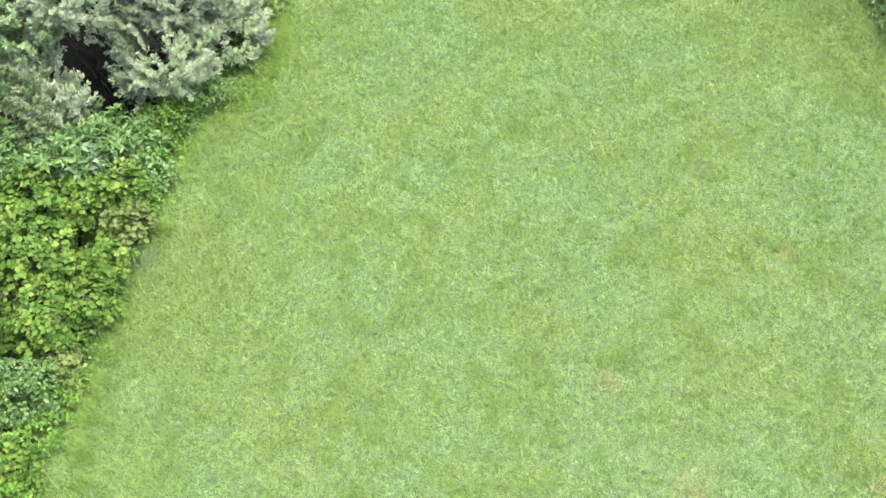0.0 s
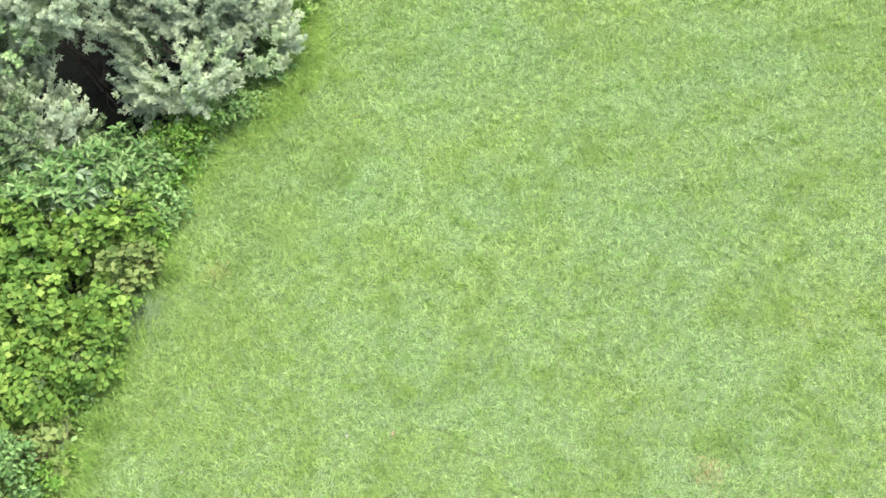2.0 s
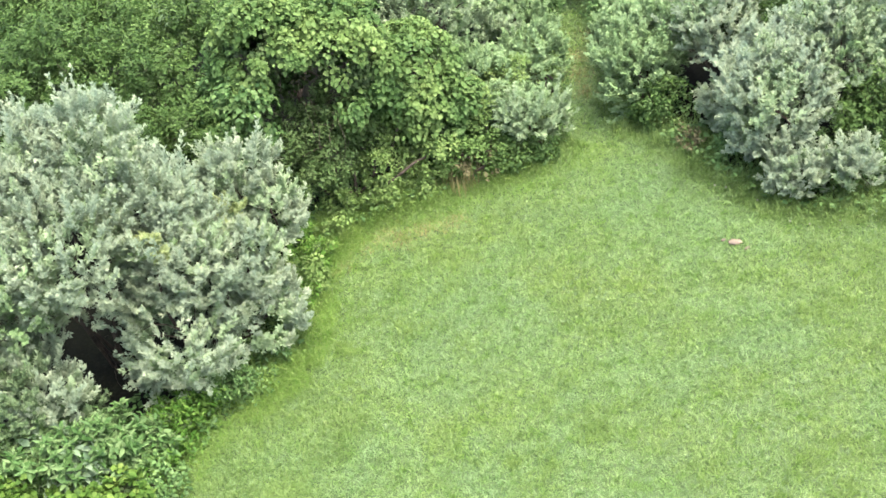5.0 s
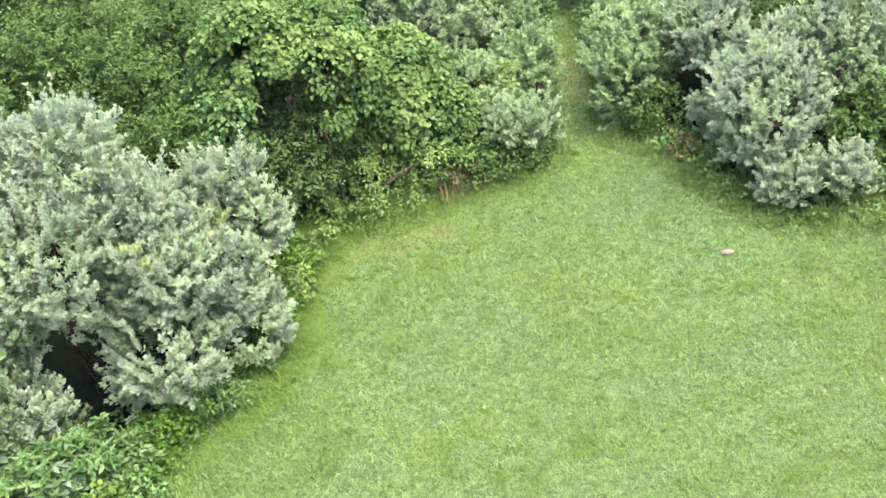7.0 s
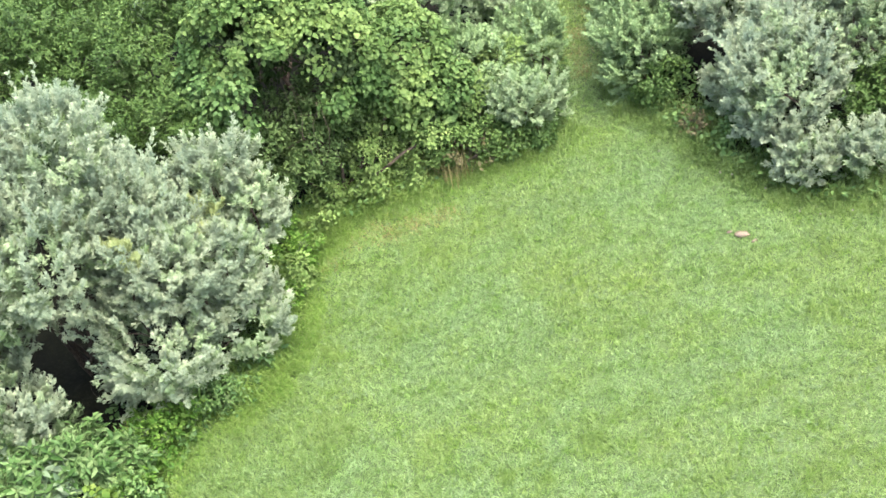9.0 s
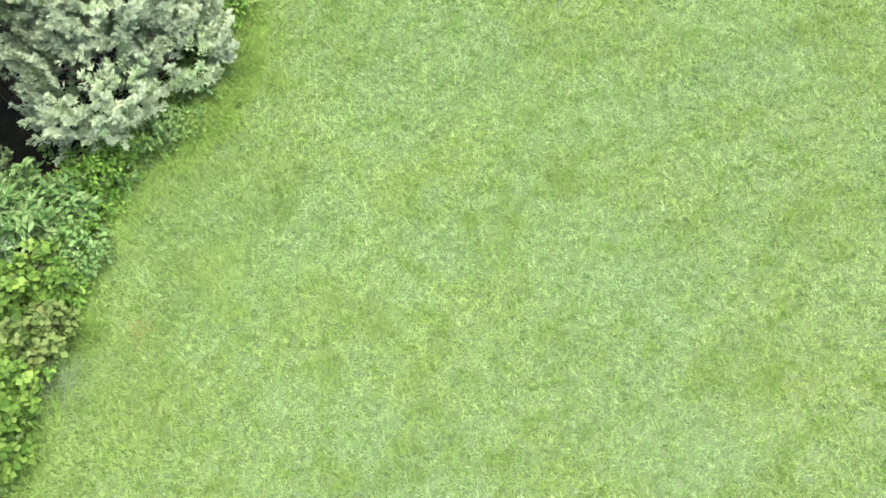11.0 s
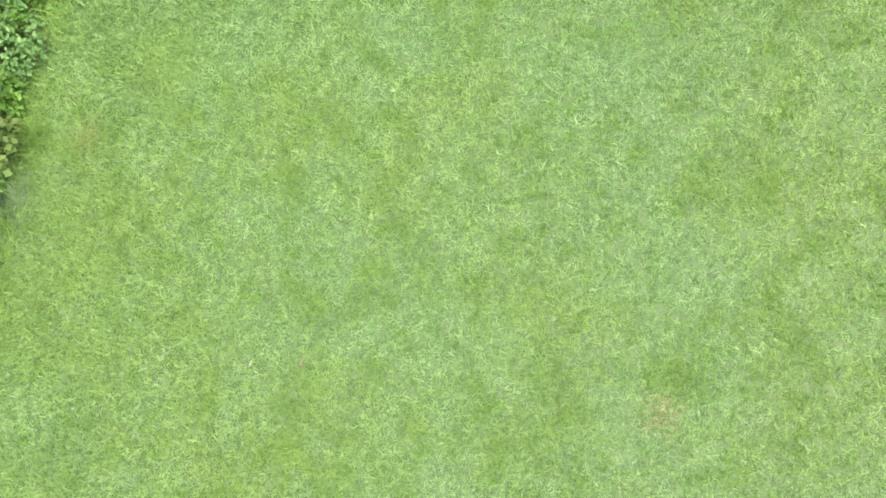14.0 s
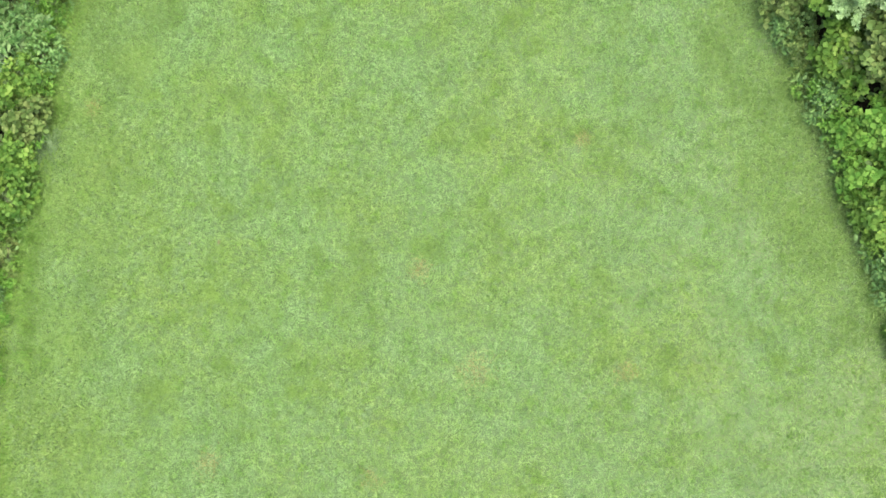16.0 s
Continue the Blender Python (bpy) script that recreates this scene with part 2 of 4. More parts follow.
def leaves(base, axis, normal, length, width, broad, fold=0.18):
    """Corners and faces of one folded leaf per row."""
    side = unit(np.cross(axis, normal))
    up = np.cross(side, axis)
    n = len(base)
    length, width = length[:, None], width[:, None]
    if broad == "lobed":
        plan = [(0, 0, 0), (0.10, 0.36, 0.5), (0.34, 0.28, 0.7), (0.52, 0.54, 0.2), (1, 0, -0.6), (0.52, -0.54, 0.2), (0.34, -0.28, 0.7), (0.10, -0.36, 0.5)]
        quads = np.array([[0, k, k + 1] for k in range(1, 7)])
    elif broad == "dart":
        plan = [(0, -0.15, 0), (0.5, 0.55, 0.5), (1, -0.2, -0.3)]
        quads = np.array([[0, 2, 1]])
    elif broad:
        plan = [(0, 0, 0), (0.28, 0.5, 1), (0.68, 0.36, 0.6), (1, 0, -0.5), (0.68, -0.36, 0.6), (0.28, -0.5, 1)]
        quads = np.array([[0, 1, 2, 3], [0, 3, 4, 5]])
    else:
        plan = [(0, 0, 0), (0.5, 0.5, 1), (1, 0, -0.4), (0.5, -0.5, 1)]
        quads = np.array([[0, 1, 2], [0, 2, 3]])
    v = np.stack([base + axis * length * a + side * width * b + up * width * c * fold for a, b, c in plan], 1)
    f = (np.arange(n)[:, None, None] * len(plan) + quads).reshape(-1, quads.shape[1])
    return v.reshape(-1, 3), f


# what grows on a shrub: leaf length, width, broad or narrow, leaves on a sprig, sprig length, sprigs per square metre, lift, spread, width of a spray, how far leaves open, how much they face outwards
SPECS = {
    "brush": (0.100, 0.056, False, 8, 0.28, 95, 0.5, 0.7, 0.42, 0.95, 0.6),
    "frond": (0.108, 0.048, False, 12, 0.44, 46, 0.22, 0.55, 0.60, 1.05, 0.15),
    "bramble": (0.120, 0.104, "lobed", 6, 0.15, 76, 0.45, 0.8, 0.36, 1.15, 0.35),
    "bigleaf": (0.22, 0.105, True, 7, 0.25, 26, 0.9, 0.5, 0.30, 1.15, 0.2),
    "weed": (0.165, 0.060, True, 9, 0.32, 70, 0.9, 0.5, 0.30, 1.1, 0.3),
}


def sprig_places(lobe, others, per_m2, spray):
    """Where sprigs end on one lobe, whose shell bulges out in sprays, and which way they face."""
    x, y, z, rx, ry, rz = lobe
    area = 4 * math.pi * ((rx * ry + rx * rz + ry * rz) / 3)
    n = int(area * per_m2)
    d = unit(rng.normal(size=(n, 3)))
    d = d[d[:, 2] > -0.45 - 0.3 * rng.random(len(d))]
    m = max(7, int(area * 0.95 / spray ** 2))
    mids = unit(rng.normal(size=(m, 3)) + UP * 0.25)
    reach = 0.80 + 0.44 * rng.random(m)
    near = d @ mids.T
    i = near.argmax(1)
    off = np.arccos(np.clip(near.max(1), -1, 1)) * (rx + ry + rz) / 3 / (spray * 0.62)
    depth = reach[i] * (1 - 0.30 * np.clip(off, 0, 1.5) ** 1.4) - 0.30 * rng.random(len(d)) ** 1.8
    p = np.array([x, y, z]) + d * depth[:, None] * np.array([rx, ry, rz])
    keep = (p[:, 2] > 0.04) & (rng.random(len(d)) > 0.55 * (off - 0.8))
    for ox, oy, oz, ax, ay, az_ in others:
        q = (p - np.array([ox, oy, oz])) / np.array([ax, ay, az_])
        keep &= (q * q).sum(1) > 0.36
    return p[keep], unit(d + 1.1 * mids[i])[keep]


def leaf_cluster(lobe, others, spec, material, parent, label="", thick=1.0, name="crown"):
    ll, lw, broad, per, sl, dens, lift, spread, spray, wide, outward = SPECS[spec]
    p, d = sprig_places(lobe, others, dens * thick, spray)
    n = len(p)
    if not n:
        return None
    way = unit(d * 0.85 + UP * lift + rng.normal(size=(n, 3)) * 0.38 * spread)
    length = sl * (0.6 + 0.7 * rng.random(n))
    start = p - way * length[:, None] * 0.65
    size = 0.8 + 0.4 * rng.random(n)
    u = unit(np.cross(way, UP + rng.normal(size=(n, 3)) * 0.05))
    w = np.cross(way, u)
    j = np.arange(per)
    s = (j[None, :] + 0.6 * rng.random((n, per))) / per
    phi = j[None, :] * 2.4 + rng.random((n, 1)) * 6.28 + rng.normal(size=(n, per)) * 0.35
    radial = np.cos(phi)[..., None] * u[:, None] + np.sin(phi)[..., None] * w[:, None]
    opened = wide + 0.4 * rng.random((n, per)) - 0.3 * wide * s
    axis = unit(way[:, None] * np.cos(opened)[..., None] + radial * np.sin(opened)[..., None] - UP * (0.15 + 0.25 * spread) * rng.random((n, per, 1)))
    base = start[:, None] + way[:, None] * (length[:, None] * s)[..., None]
    base[..., 2] -= 0.12 * length[:, None] * s * s
    nrm = unit(UP + outward * d[:, None] + rng.normal(size=(n, per, 3)) * 0.5)
    ln = ll * size[:, None] * (1.05 - 0.4 * s) * (0.75 + 0.5 * rng.random((n, per)))
    wd = ln * lw / ll * (0.85 + 0.3 * rng.random((n, per)))
    v, f = leaves(base.reshape(-1, 3), axis.reshape(-1, 3), nrm.reshape(-1, 3), ln.ravel(), wd.ravel(), broad)
    v[:, 2] = np.maximum(v[:, 2], 0.012)
    ob = new(name, mesh_of(name, v - np.array(parent.location), f, material))
    ob.parent = parent
    if label:
        tagged(ob, label)
    return ob


# sprigs of olive shrubs: leaf length, width, sprig length, sprigs per square metre, twigs on a sprig, leaves on a twig, twig length, lift
PLUMES = {
    "silver": (0.062, 0.030, 0.44, 38.0, 11, 9, 0.085, 1.05),
    "grey": (0.062, 0.032, 0.38, 30.0, 10, 9, 0.085, 0.85),
}
# broad-leaved clumps: leaf length, width, clumps per square metre, clump radius, leaves in a clump, droop, flatness
CLUMPS = {
    "vine": (0.096, 0.080, 13.0, 0.27, 50, 0.60, 0.60),
    "brush": (0.081, 0.045, 12.0, 0.22, 44, 0.30, 0.85),
}


def clear_of(p, others, share):
    """Which points lie outside the inner share of the other lobes and above the ground."""
    keep = p[:, 2] > 0.06
    for ox, oy, oz, ax, ay, az_ in others:
        q = (p - np.array([ox, oy, oz])) / np.array([ax, ay, az_])
        keep &= (q * q).sum(1) > share
    return keep


def plume_crown(lobe, others, spec, material, parent, thick=1.0, name="crown"):
    """Feathery sprigs crowded on rounded bosses: a bent shoot each, with side twigs and narrow leaves along them."""
    ll, lw, reach, dens, twigs, per, tl, lift = PLUMES[spec]
    if name == "inner_crown":
        ll, lw, per = ll * 1.4, lw * 1.5, per // 2
    centre, radii = np.array(lobe[:3]), np.array(lobe[3:6])
    rx, ry, rz = radii
    area = 4 * math.pi * (rx * ry + rx * rz + ry * rz) / 3
    bosses = max(6, int(area * 2.3))
    boss = unit(rng.normal(size=(bosses, 3)) + UP * 0.2)
    knob = (0.32 + 0.22 * rng.random(bosses)) * float(radii.mean())
    heart = centre + boss * radii * (0.37 + 0.18 * rng.random((bosses, 1)))
    n = int(area * dens * thick * 1.5)
    i = rng.integers(0, bosses, n)
    d = unit(boss[i] + UP * 0.25 + rng.normal(size=(n, 3)) * 0.74)
    foot = heart[i] + d * (knob[i] * (0.70 + 0.3 * rng.random(n)))[:, None]
    keep = clear_of(foot, others, 0.34)
    for k in range(bosses):
        keep &= (i == k) | (np.linalg.norm(foot - heart[k], axis=1) > 0.72 * knob[k])
    d, foot = d[keep], foot[keep]
    n = len(d)
    if not n:
        return None
    way0 = unit(d + UP * 0.35 * lift + rng.normal(size=(n, 3)) * 0.28)
    way1 = unit(d * 0.7 + UP * lift + rng.normal(size=(n, 3)) * 0.25)
    length = reach * min(1.0, 0.45 + 0.7 * float(radii.mean())) * (0.5 + 0.6 * rng.random(n) + 0.5 * (rng.random(n) < 0.10))
    s = 0.12 + 0.88 * (np.arange(twigs)[None, :] + rng.random((n, twigs))) / twigs
    spot = foot[:, None] + (way0[:, None] * s[..., None] + 0.5 * (way1 - way0)[:, None] * (s * s)[..., None]) * length[:, None, None]
    ahead = unit(way0[:, None] + (way1 - way0)[:, None] * s[..., None])
    side = unit(np.cross(ahead, UP + rng.normal(size=(n, 1, 3)) * 0.15))
    above = np.cross(side, ahead)
    phi = np.where(np.arange(twigs) % 2, 1.25, -1.25) + rng.normal(size=(n, twigs)) * 0.7
    out = np.cos(phi)[..., None] * above + np.sin(phi)[..., None] * side
    twig = unit(ahead * 0.9 + out * (0.8 - 0.4 * s)[..., None] + rng.normal(size=(n, twigs, 3)) * 0.15)
    far = tl * (1.2 - 0.75 * s) * (0.65 + 0.7 * rng.random((n, twigs)))
    r = (np.arange(per) + rng.random((n, twigs, per))) / per
    base = spot[:, :, None] + twig[:, :, None] * (far[..., None] * r)[..., None]
    face = unit(UP * 0.9 + 0.45 * d[:, None, None] + rng.normal(size=(n, 1, 1, 3)) * 0.12 + rng.normal(size=(n, twigs, per, 3)) * 0.14)
    across = unit(np.cross(twig[:, :, None], face)) * np.where(np.arange(per) % 2, 1.0, -1.0)[:, None]
    axis = unit(twig[:, :, None] * 0.9 + across * 0.5 + rng.normal(size=(n, twigs, per, 3)) * 0.22)
    ln = (ll * (0.7 + 0.5 * rng.random((n, twigs, per))) * (1.1 - 0.3 * r)).ravel()
    v, f = leaves(base.reshape(-1, 3), axis.reshape(-1, 3), face.reshape(-1, 3), ln, ln * lw / ll * (0.85 + 0.3 * rng.random(len(ln))), "dart")
    v[:, 2] = np.maximum(v[:, 2], 0.012)
    ob = new(name, mesh_of(name, v - np.array(parent.location), f, material))
    ob.parent = parent
    return ob


def clump_crown(lobe, others, spec, material, parent, thick=1.0, name="crown"):
    """Rounded clumps of broad leaves that hang over one another like shingles, with gaps between the clumps."""
    ll, lw, dens, size, per, droop, flat = CLUMPS[spec]
    centre, radii = np.array(lobe[:3]), np.array(lobe[3:6])
    rx, ry, rz = radii
    n = int(4 * math.pi * (rx * ry + rx * rz + ry * rz) / 3 * dens * thick)
    d = unit(rng.normal(size=(n, 3)) + UP * 0.1)
    d = d[d[:, 2] > -0.6]
    mid = centre + d * radii * (0.60 + 0.30 * rng.random((len(d), 1)))
    keep = clear_of(mid, others, 0.50)
    d, mid = d[keep], mid[keep]
    n = len(d)
    if not n:
        return None
    face = unit(d + UP * 0.55)
    rad = size * (0.55 + 0.8 * rng.random(n)) * min(1.0, 0.5 + 0.7 * float(radii.mean()))
    e = unit(face[:, None] * 0.9 + rng.normal(size=(n, per, 3)) * 0.72)
    along = (e * face[:, None]).sum(-1, keepdims=True) * face[:, None]
    spot = mid[:, None] + (e - (1 - flat) * along) * (rad[:, None] * (0.6 + 0.45 * rng.random((n, per))))[..., None]
    axis = unit(e * 0.75 - UP * droop + rng.normal(size=(n, per, 3)) * 0.42)
    nrm = unit(e * 0.75 + d[:, None] * 0.30 + UP * 0.42 + rng.normal(size=(n, per, 3)) * 0.26)
    ln = ll * (0.55 + 0.65 * rng.random((n, per)))
    base = spot - axis * ln[..., None] * 0.5
    v, f = leaves(base.reshape(-1, 3), axis.reshape(-1, 3), nrm.reshape(-1, 3), ln.ravel(), (ln * lw / ll * (0.85 + 0.3 * rng.random((n, per)))).ravel(), spec == "vine")
    v[:, 2] = np.maximum(v[:, 2], 0.012)
    ob = new(name, mesh_of(name, v - np.array(parent.location), f, material))
    ob.parent = parent
    return ob


def crown(lobe, others, spec, material, parent, thick=1.0, name="crown"):
    """The leaves of one lobe, in the manner of its kind."""
    grow = plume_crown if spec in PLUMES else clump_crown if spec in CLUMPS else leaf_cluster
    return grow(lobe, others, spec, material, parent, thick=thick, name=name)


def tube(points, r0, r1, sides=6):
    bm = bmesh.new()
    rings = []
    for i, p in enumerate(points):
        a = Vector(points[min(i + 1, len(points) - 1)]) - Vector(points[max(i - 1, 0)])
        q = a.to_track_quat("Z", "Y").to_matrix()
        r = r0 + (r1 - r0) * i / (len(points) - 1)
        rings.append([bm.verts.new(Vector(p) + q @ Vector((r * math.cos(6.283 * k / sides), r * math.sin(6.283 * k / sides), 0))) for k in range(sides)])
    for a, b in zip(rings, rings[1:]):
        for k in range(sides):
            bm.faces.new((a[k], a[(k + 1) % sides], b[(k + 1) % sides], b[k]))
    bm.faces.new(rings[-1])
    bm.faces.new(list(reversed(rings[0])))
    return bm


def limb(a, b, r0, r1, parent, name="limb", steps=7, wander=0.12):
    """A bent, tapered branch from a to b, in the thing's own space."""
    a, b = np.array(a, float), np.array(b, float)
    far = np.linalg.norm(b - a)
    pts = []
    sway = rng.normal(size=3) * wander * far
    for i in range(steps + 1):
        s = i / steps
        p = a + (b - a) * s + sway * math.sin(math.pi * s) + rng.normal(size=3) * 0.012 * far
        p[2] += 0.10 * far * math.sin(math.pi * s)
        pts.append(tuple(p))
    return part(name, tube(pts, r0, r1), M_BARK, parent)


def shrub(name, foot, lobes, spec, material, label, category="shrub", group="", thick=1.0, stems=True, kinds=None, hollow=None):
    """A shrub: stems from its foot into every lobe, side branches, and a leafy cluster a lobe."""
    thing = tagged(new(name), label, category, group)
    thing.location = (foot[0], foot[1], 0.0)
    full = [(*l, l[3], l[3]) if len(l) == 4 else l for l in lobes]
    wide = [(*hollow[:3], *(1.4 * np.array(hollow[3:6])))] if hollow else []
    for i, l in enumerate(full):
        sp, mat = (kinds or {}).get(i, (spec, material))
        crown(l, full[:i] + full[i + 1:] + wide, sp, mat, thing, thick=thick)
        olive = sp in ("silver", "grey")
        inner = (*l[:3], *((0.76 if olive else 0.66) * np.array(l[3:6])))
        # inner leaves of bramble, vine, weed and frond carry painted gap shade
        crown(inner, wide, sp, (M_PALESAGE if mat is M_SILVER else M_SAGE) if olive else M_SHADE_INNER if sp in ("bramble", "vine", "weed", "frond") else mat, thing, thick=(0.48 if olive else 0.36) * thick, name="inner_crown")
        if stems:
            c = np.array(l[:3]) - np.array(thing.location)
            b = np.array([0.12 * math.cos(i * 2.4), 0.12 * math.sin(i * 2.4), -0.03])
            thin = 0.3 if sp in ("bramble", "weed") else 1.0
            stem = limb(b, c, 0.032 * thin, 0.014 * thin, thing, "stem", wander=0.12 * thin)
            for _ in range(3):
                d = unit(rng.normal(size=3) + UP * 0.3)
                limb(c * 0.9, c + d * np.array(l[3:6]) * 0.8, 0.012 * thin, 0.004, stem, "branch", 4)
    return thing


# ---- ground ----
LAWN_WEST = [(-6.9, -3.0), (-6.6, 3.3), (-6.15, 6.1), (-5.55, 7.5), (-5.1, 8.6), (-4.6, 9.7), (-4.3, 11.0), (-3.5, 12.1), (-2.65, 12.8), (-2.3, 14.3),
             (-2.3, 15.2), (-1.6, 15.8), (0.2, 16.4), (1.85, 16.6), (2.35, 17.3), (2.55, 18.4), (2.75, 20.0), (2.85, 23.0)]
LAWN_EAST = [(3.45, 23.0), (3.4, 21.0), (3.1, 18.4), (3.2, 17.4), (3.7, 16.7), (4.55, 15.0), (5.1, 14.2), (6.5, 13.7), (7.5, 12.0), (7.6, 9.0), (7.8, 7.3), (8.1, 5.4), (8.25, 3.2), (8.4, -3.0)]
LAWN = np.array(LAWN_WEST + LAWN_EAST)


def on_lawn(p, grow=0.0):
    """Which of the points lie inside the mown outline."""
    x, y = p[:, 0], p[:, 1]
    inside = np.zeros(len(p), bool)
    for (ax, ay), (bx, by) in zip(LAWN, np.roll(LAWN, -1, 0)):
        cross = (ay > y) != (by > y)
        inside ^= cross & (x < (bx - ax) * (y - ay) / (by - ay + 1e-12) + ax)
    return inside


def edge_points(n, line, out_lo, out_hi):
    """Points strewn along a stretch of the lawn's outline, off to its left-hand side by out."""
    line = np.array(line, float)
    seg = np.diff(line, axis=0)
    ln = np.linalg.norm(seg, axis=1)
    i = rng.choice(len(seg), n, p=ln / ln.sum())
    t = seg[i] / ln[i][:, None]
    out = out_lo + (out_hi - out_lo) * rng.random(n)
    return line[i] + seg[i] * rng.random((n, 1)) + np.stack([-t[:, 1], t[:, 0]], 1) * out[:, None], out


def build_ground():
    bm = bmesh.new()
    bmesh.ops.create_grid(bm, x_segments=24, y_segments=24, size=1200)
    me = bpy.data.meshes.new("ground")
    bm.to_mesh(me)
    bm.free()
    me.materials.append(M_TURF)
    tagged(new("ground", me), "green grassy turf ground of a mown clearing", "ground", kind="structure")
    # leaf litter and bare soil under the thickets, near-black to paint their deep shade
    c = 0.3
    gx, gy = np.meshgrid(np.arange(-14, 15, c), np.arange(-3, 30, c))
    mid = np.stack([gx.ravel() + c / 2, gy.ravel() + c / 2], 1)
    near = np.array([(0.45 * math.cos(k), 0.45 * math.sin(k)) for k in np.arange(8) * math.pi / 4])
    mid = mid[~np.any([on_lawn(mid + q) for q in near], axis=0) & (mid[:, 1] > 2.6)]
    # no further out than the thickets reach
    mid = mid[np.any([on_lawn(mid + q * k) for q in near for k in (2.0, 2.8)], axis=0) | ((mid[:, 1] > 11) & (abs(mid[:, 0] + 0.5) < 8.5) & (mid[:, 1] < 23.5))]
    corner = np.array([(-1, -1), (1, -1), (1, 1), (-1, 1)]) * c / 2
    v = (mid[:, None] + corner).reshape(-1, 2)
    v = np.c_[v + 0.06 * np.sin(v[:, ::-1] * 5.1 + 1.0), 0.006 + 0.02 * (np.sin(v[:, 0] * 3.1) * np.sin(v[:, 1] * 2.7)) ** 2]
    me = mesh_of("shaded_litter", v, np.arange(len(v)).reshape(-1, 4), M_SHADE_LITTER)
    tagged(new("shaded_litter", me), "leaf litter and soil under thickets, coloured near-black for shade", "leaf litter", kind="structure")


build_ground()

# ---- shrubs round the clearing ----
HOLLOW = (-5.12, 12.8, 0.80, 0.64, 0.76, 0.60)
SILVER = "silvery grey-green olive shrub leaning over the lawn edge"
shrub("olive_shrub", (-3.7, 13.5), [(-4.0, 12.75, 0.98, 0.84), (-3.05, 13.25, 0.62, 0.52), (-3.06, 13.7, 1.45, 0.60), (-3.83, 13.3, 1.95, 0.72), (-2.95, 13.65, 0.80, 0.42), (-3.25, 13.85, 2.02, 0.24), (-4.05, 12.95, 2.45, 0.20)],
      "silver", M_SILVER, SILVER, group="olive shrubs", hollow=HOLLOW, kinds={5: ("silver", M_YOUNG), 6: ("silver", M_YOUNG)})
shrub("olive_shrub", (-5.3, 13.6), [(-4.83, 14.0, 3.2, 0.92), (-5.25, 13.0, 2.55, 0.95), (-4.2, 13.8, 2.45, 0.84), (-6.25, 12.6, 2.4, 0.95), (-6.0, 13.9, 3.2, 0.95), (-6.0, 12.5, 2.0, 0.5)],
      "silver", M_SILVER, "tall silvery grey-green olive shrub with arching sprays", group="olive shrubs", kinds={3: ("silver", M_PALESAGE)}, hollow=HOLLOW)
shrub("olive_shrub", (-3.0, 14.8), [(-3.05, 14.6, 2.12, 0.62), (-2.65, 14.5, 1.75, 0.52), (-3.5, 14.9, 1.8, 0.55)],
      "silver", M_SILVER, "silvery olive shrub with upright feathery shoots", group="olive shrubs")
# lobes 1 and 2 get darker leaves in place of shade by the hollow
shrub("olive_shrub", (-6.0, 12.2), [(-5.9, 11.85, 1.2, 0.58), (-6.5, 11.7, 1.3, 0.8), (-5.45, 11.75, 0.62, 0.45)],
      "silver", M_SILVER, "low grey-green olive shrub beside a dark hollow, two lobes darkened as shaded", group="olive shrubs", kinds={1: ("grey", M_UNDER), 2: ("grey", M_UNDER)}, hollow=HOLLOW, thick=0.75)

# vine-covered mound at the head of the lawn
# lobe 4 takes a darker leaf to paint the mound's shaded face
shrub("vine_thicket", (-1.2, 17.2), [(-1.46, 17.2, 2.45, 1.30), (-2.42, 17.0, 2.95, 1.05), (-0.38, 17.5, 1.75, 1.02), (0.12, 17.35, 1.12, 0.78), (-2.85, 16.6, 2.2, 0.85)],
      "vine", M_VINE, "rounded thicket smothered in bright green vine leaves", "thicket", kinds={4: ("vine", M_DARK)}, hollow=(-1.98, 16.4, 2.25, 0.66, 0.95, 0.72))
shrub("bush", (-1.6, 16.5), [(-1.7, 16.75, 1.35, 1.0), (-1.05, 16.9, 0.9, 0.72), (-1.8, 16.7, 0.6, 0.5), (-0.55, 17.05, 0.62, 0.58), (-2.5, 16.2, 1.1, 0.75), (0.0, 16.85, 0.6, 0.5)],
      "frond", M_OLIVE, "olive-green leafy bush in the shade of vines", "bush", group="green bushes", kinds={1: ("frond", M_FERN), 2: ("frond", M_OLIVE), 3: ("frond", M_FERN), 4: ("frond", M_OLIVE), 5: ("brush", M_FERN)})
shrub("bush", (0.4, 16.85), [(0.35, 16.85, 0.45, 0.5), (0.9, 17.05, 0.5, 0.5), (1.25, 16.95, 0.22, 0.42)],
      "brush", M_BRUSH, "low green bush at the edge of the mown grass", "bush", group="green bushes")

shrub("low_bush", (-1.2, 16.2), [(-1.7, 16.25, 0.32, 0.34), (-1.1, 16.35, 0.34, 0.34), (-0.4, 16.55, 0.32, 0.34)], "frond", M_FERN, "feathery yellow-green weeds below dark bushes", "weeds", stems=False)

# brush behind the olive shrubs
shrub("bush", (-6.0, 18.2), [(-6.0, 18.0, 2.8, 1.15), (-6.9, 17.2, 2.5, 1.1), (-7.6, 18.6, 2.7, 1.2)], "frond", M_BRUSH, "tall yellow-green leafy bush", "bush", group="green bushes")
shrub("bush", (-4.5, 17.6), [(-4.57, 17.5, 2.5, 1.10), (-3.85, 16.1, 2.05, 0.8), (-5.2, 16.4, 2.2, 0.95), (-3.4, 17.3, 1.7, 0.85)], "frond", M_BRUSH, "tall green leafy bush with dense foliage", "bush", group="green bushes")
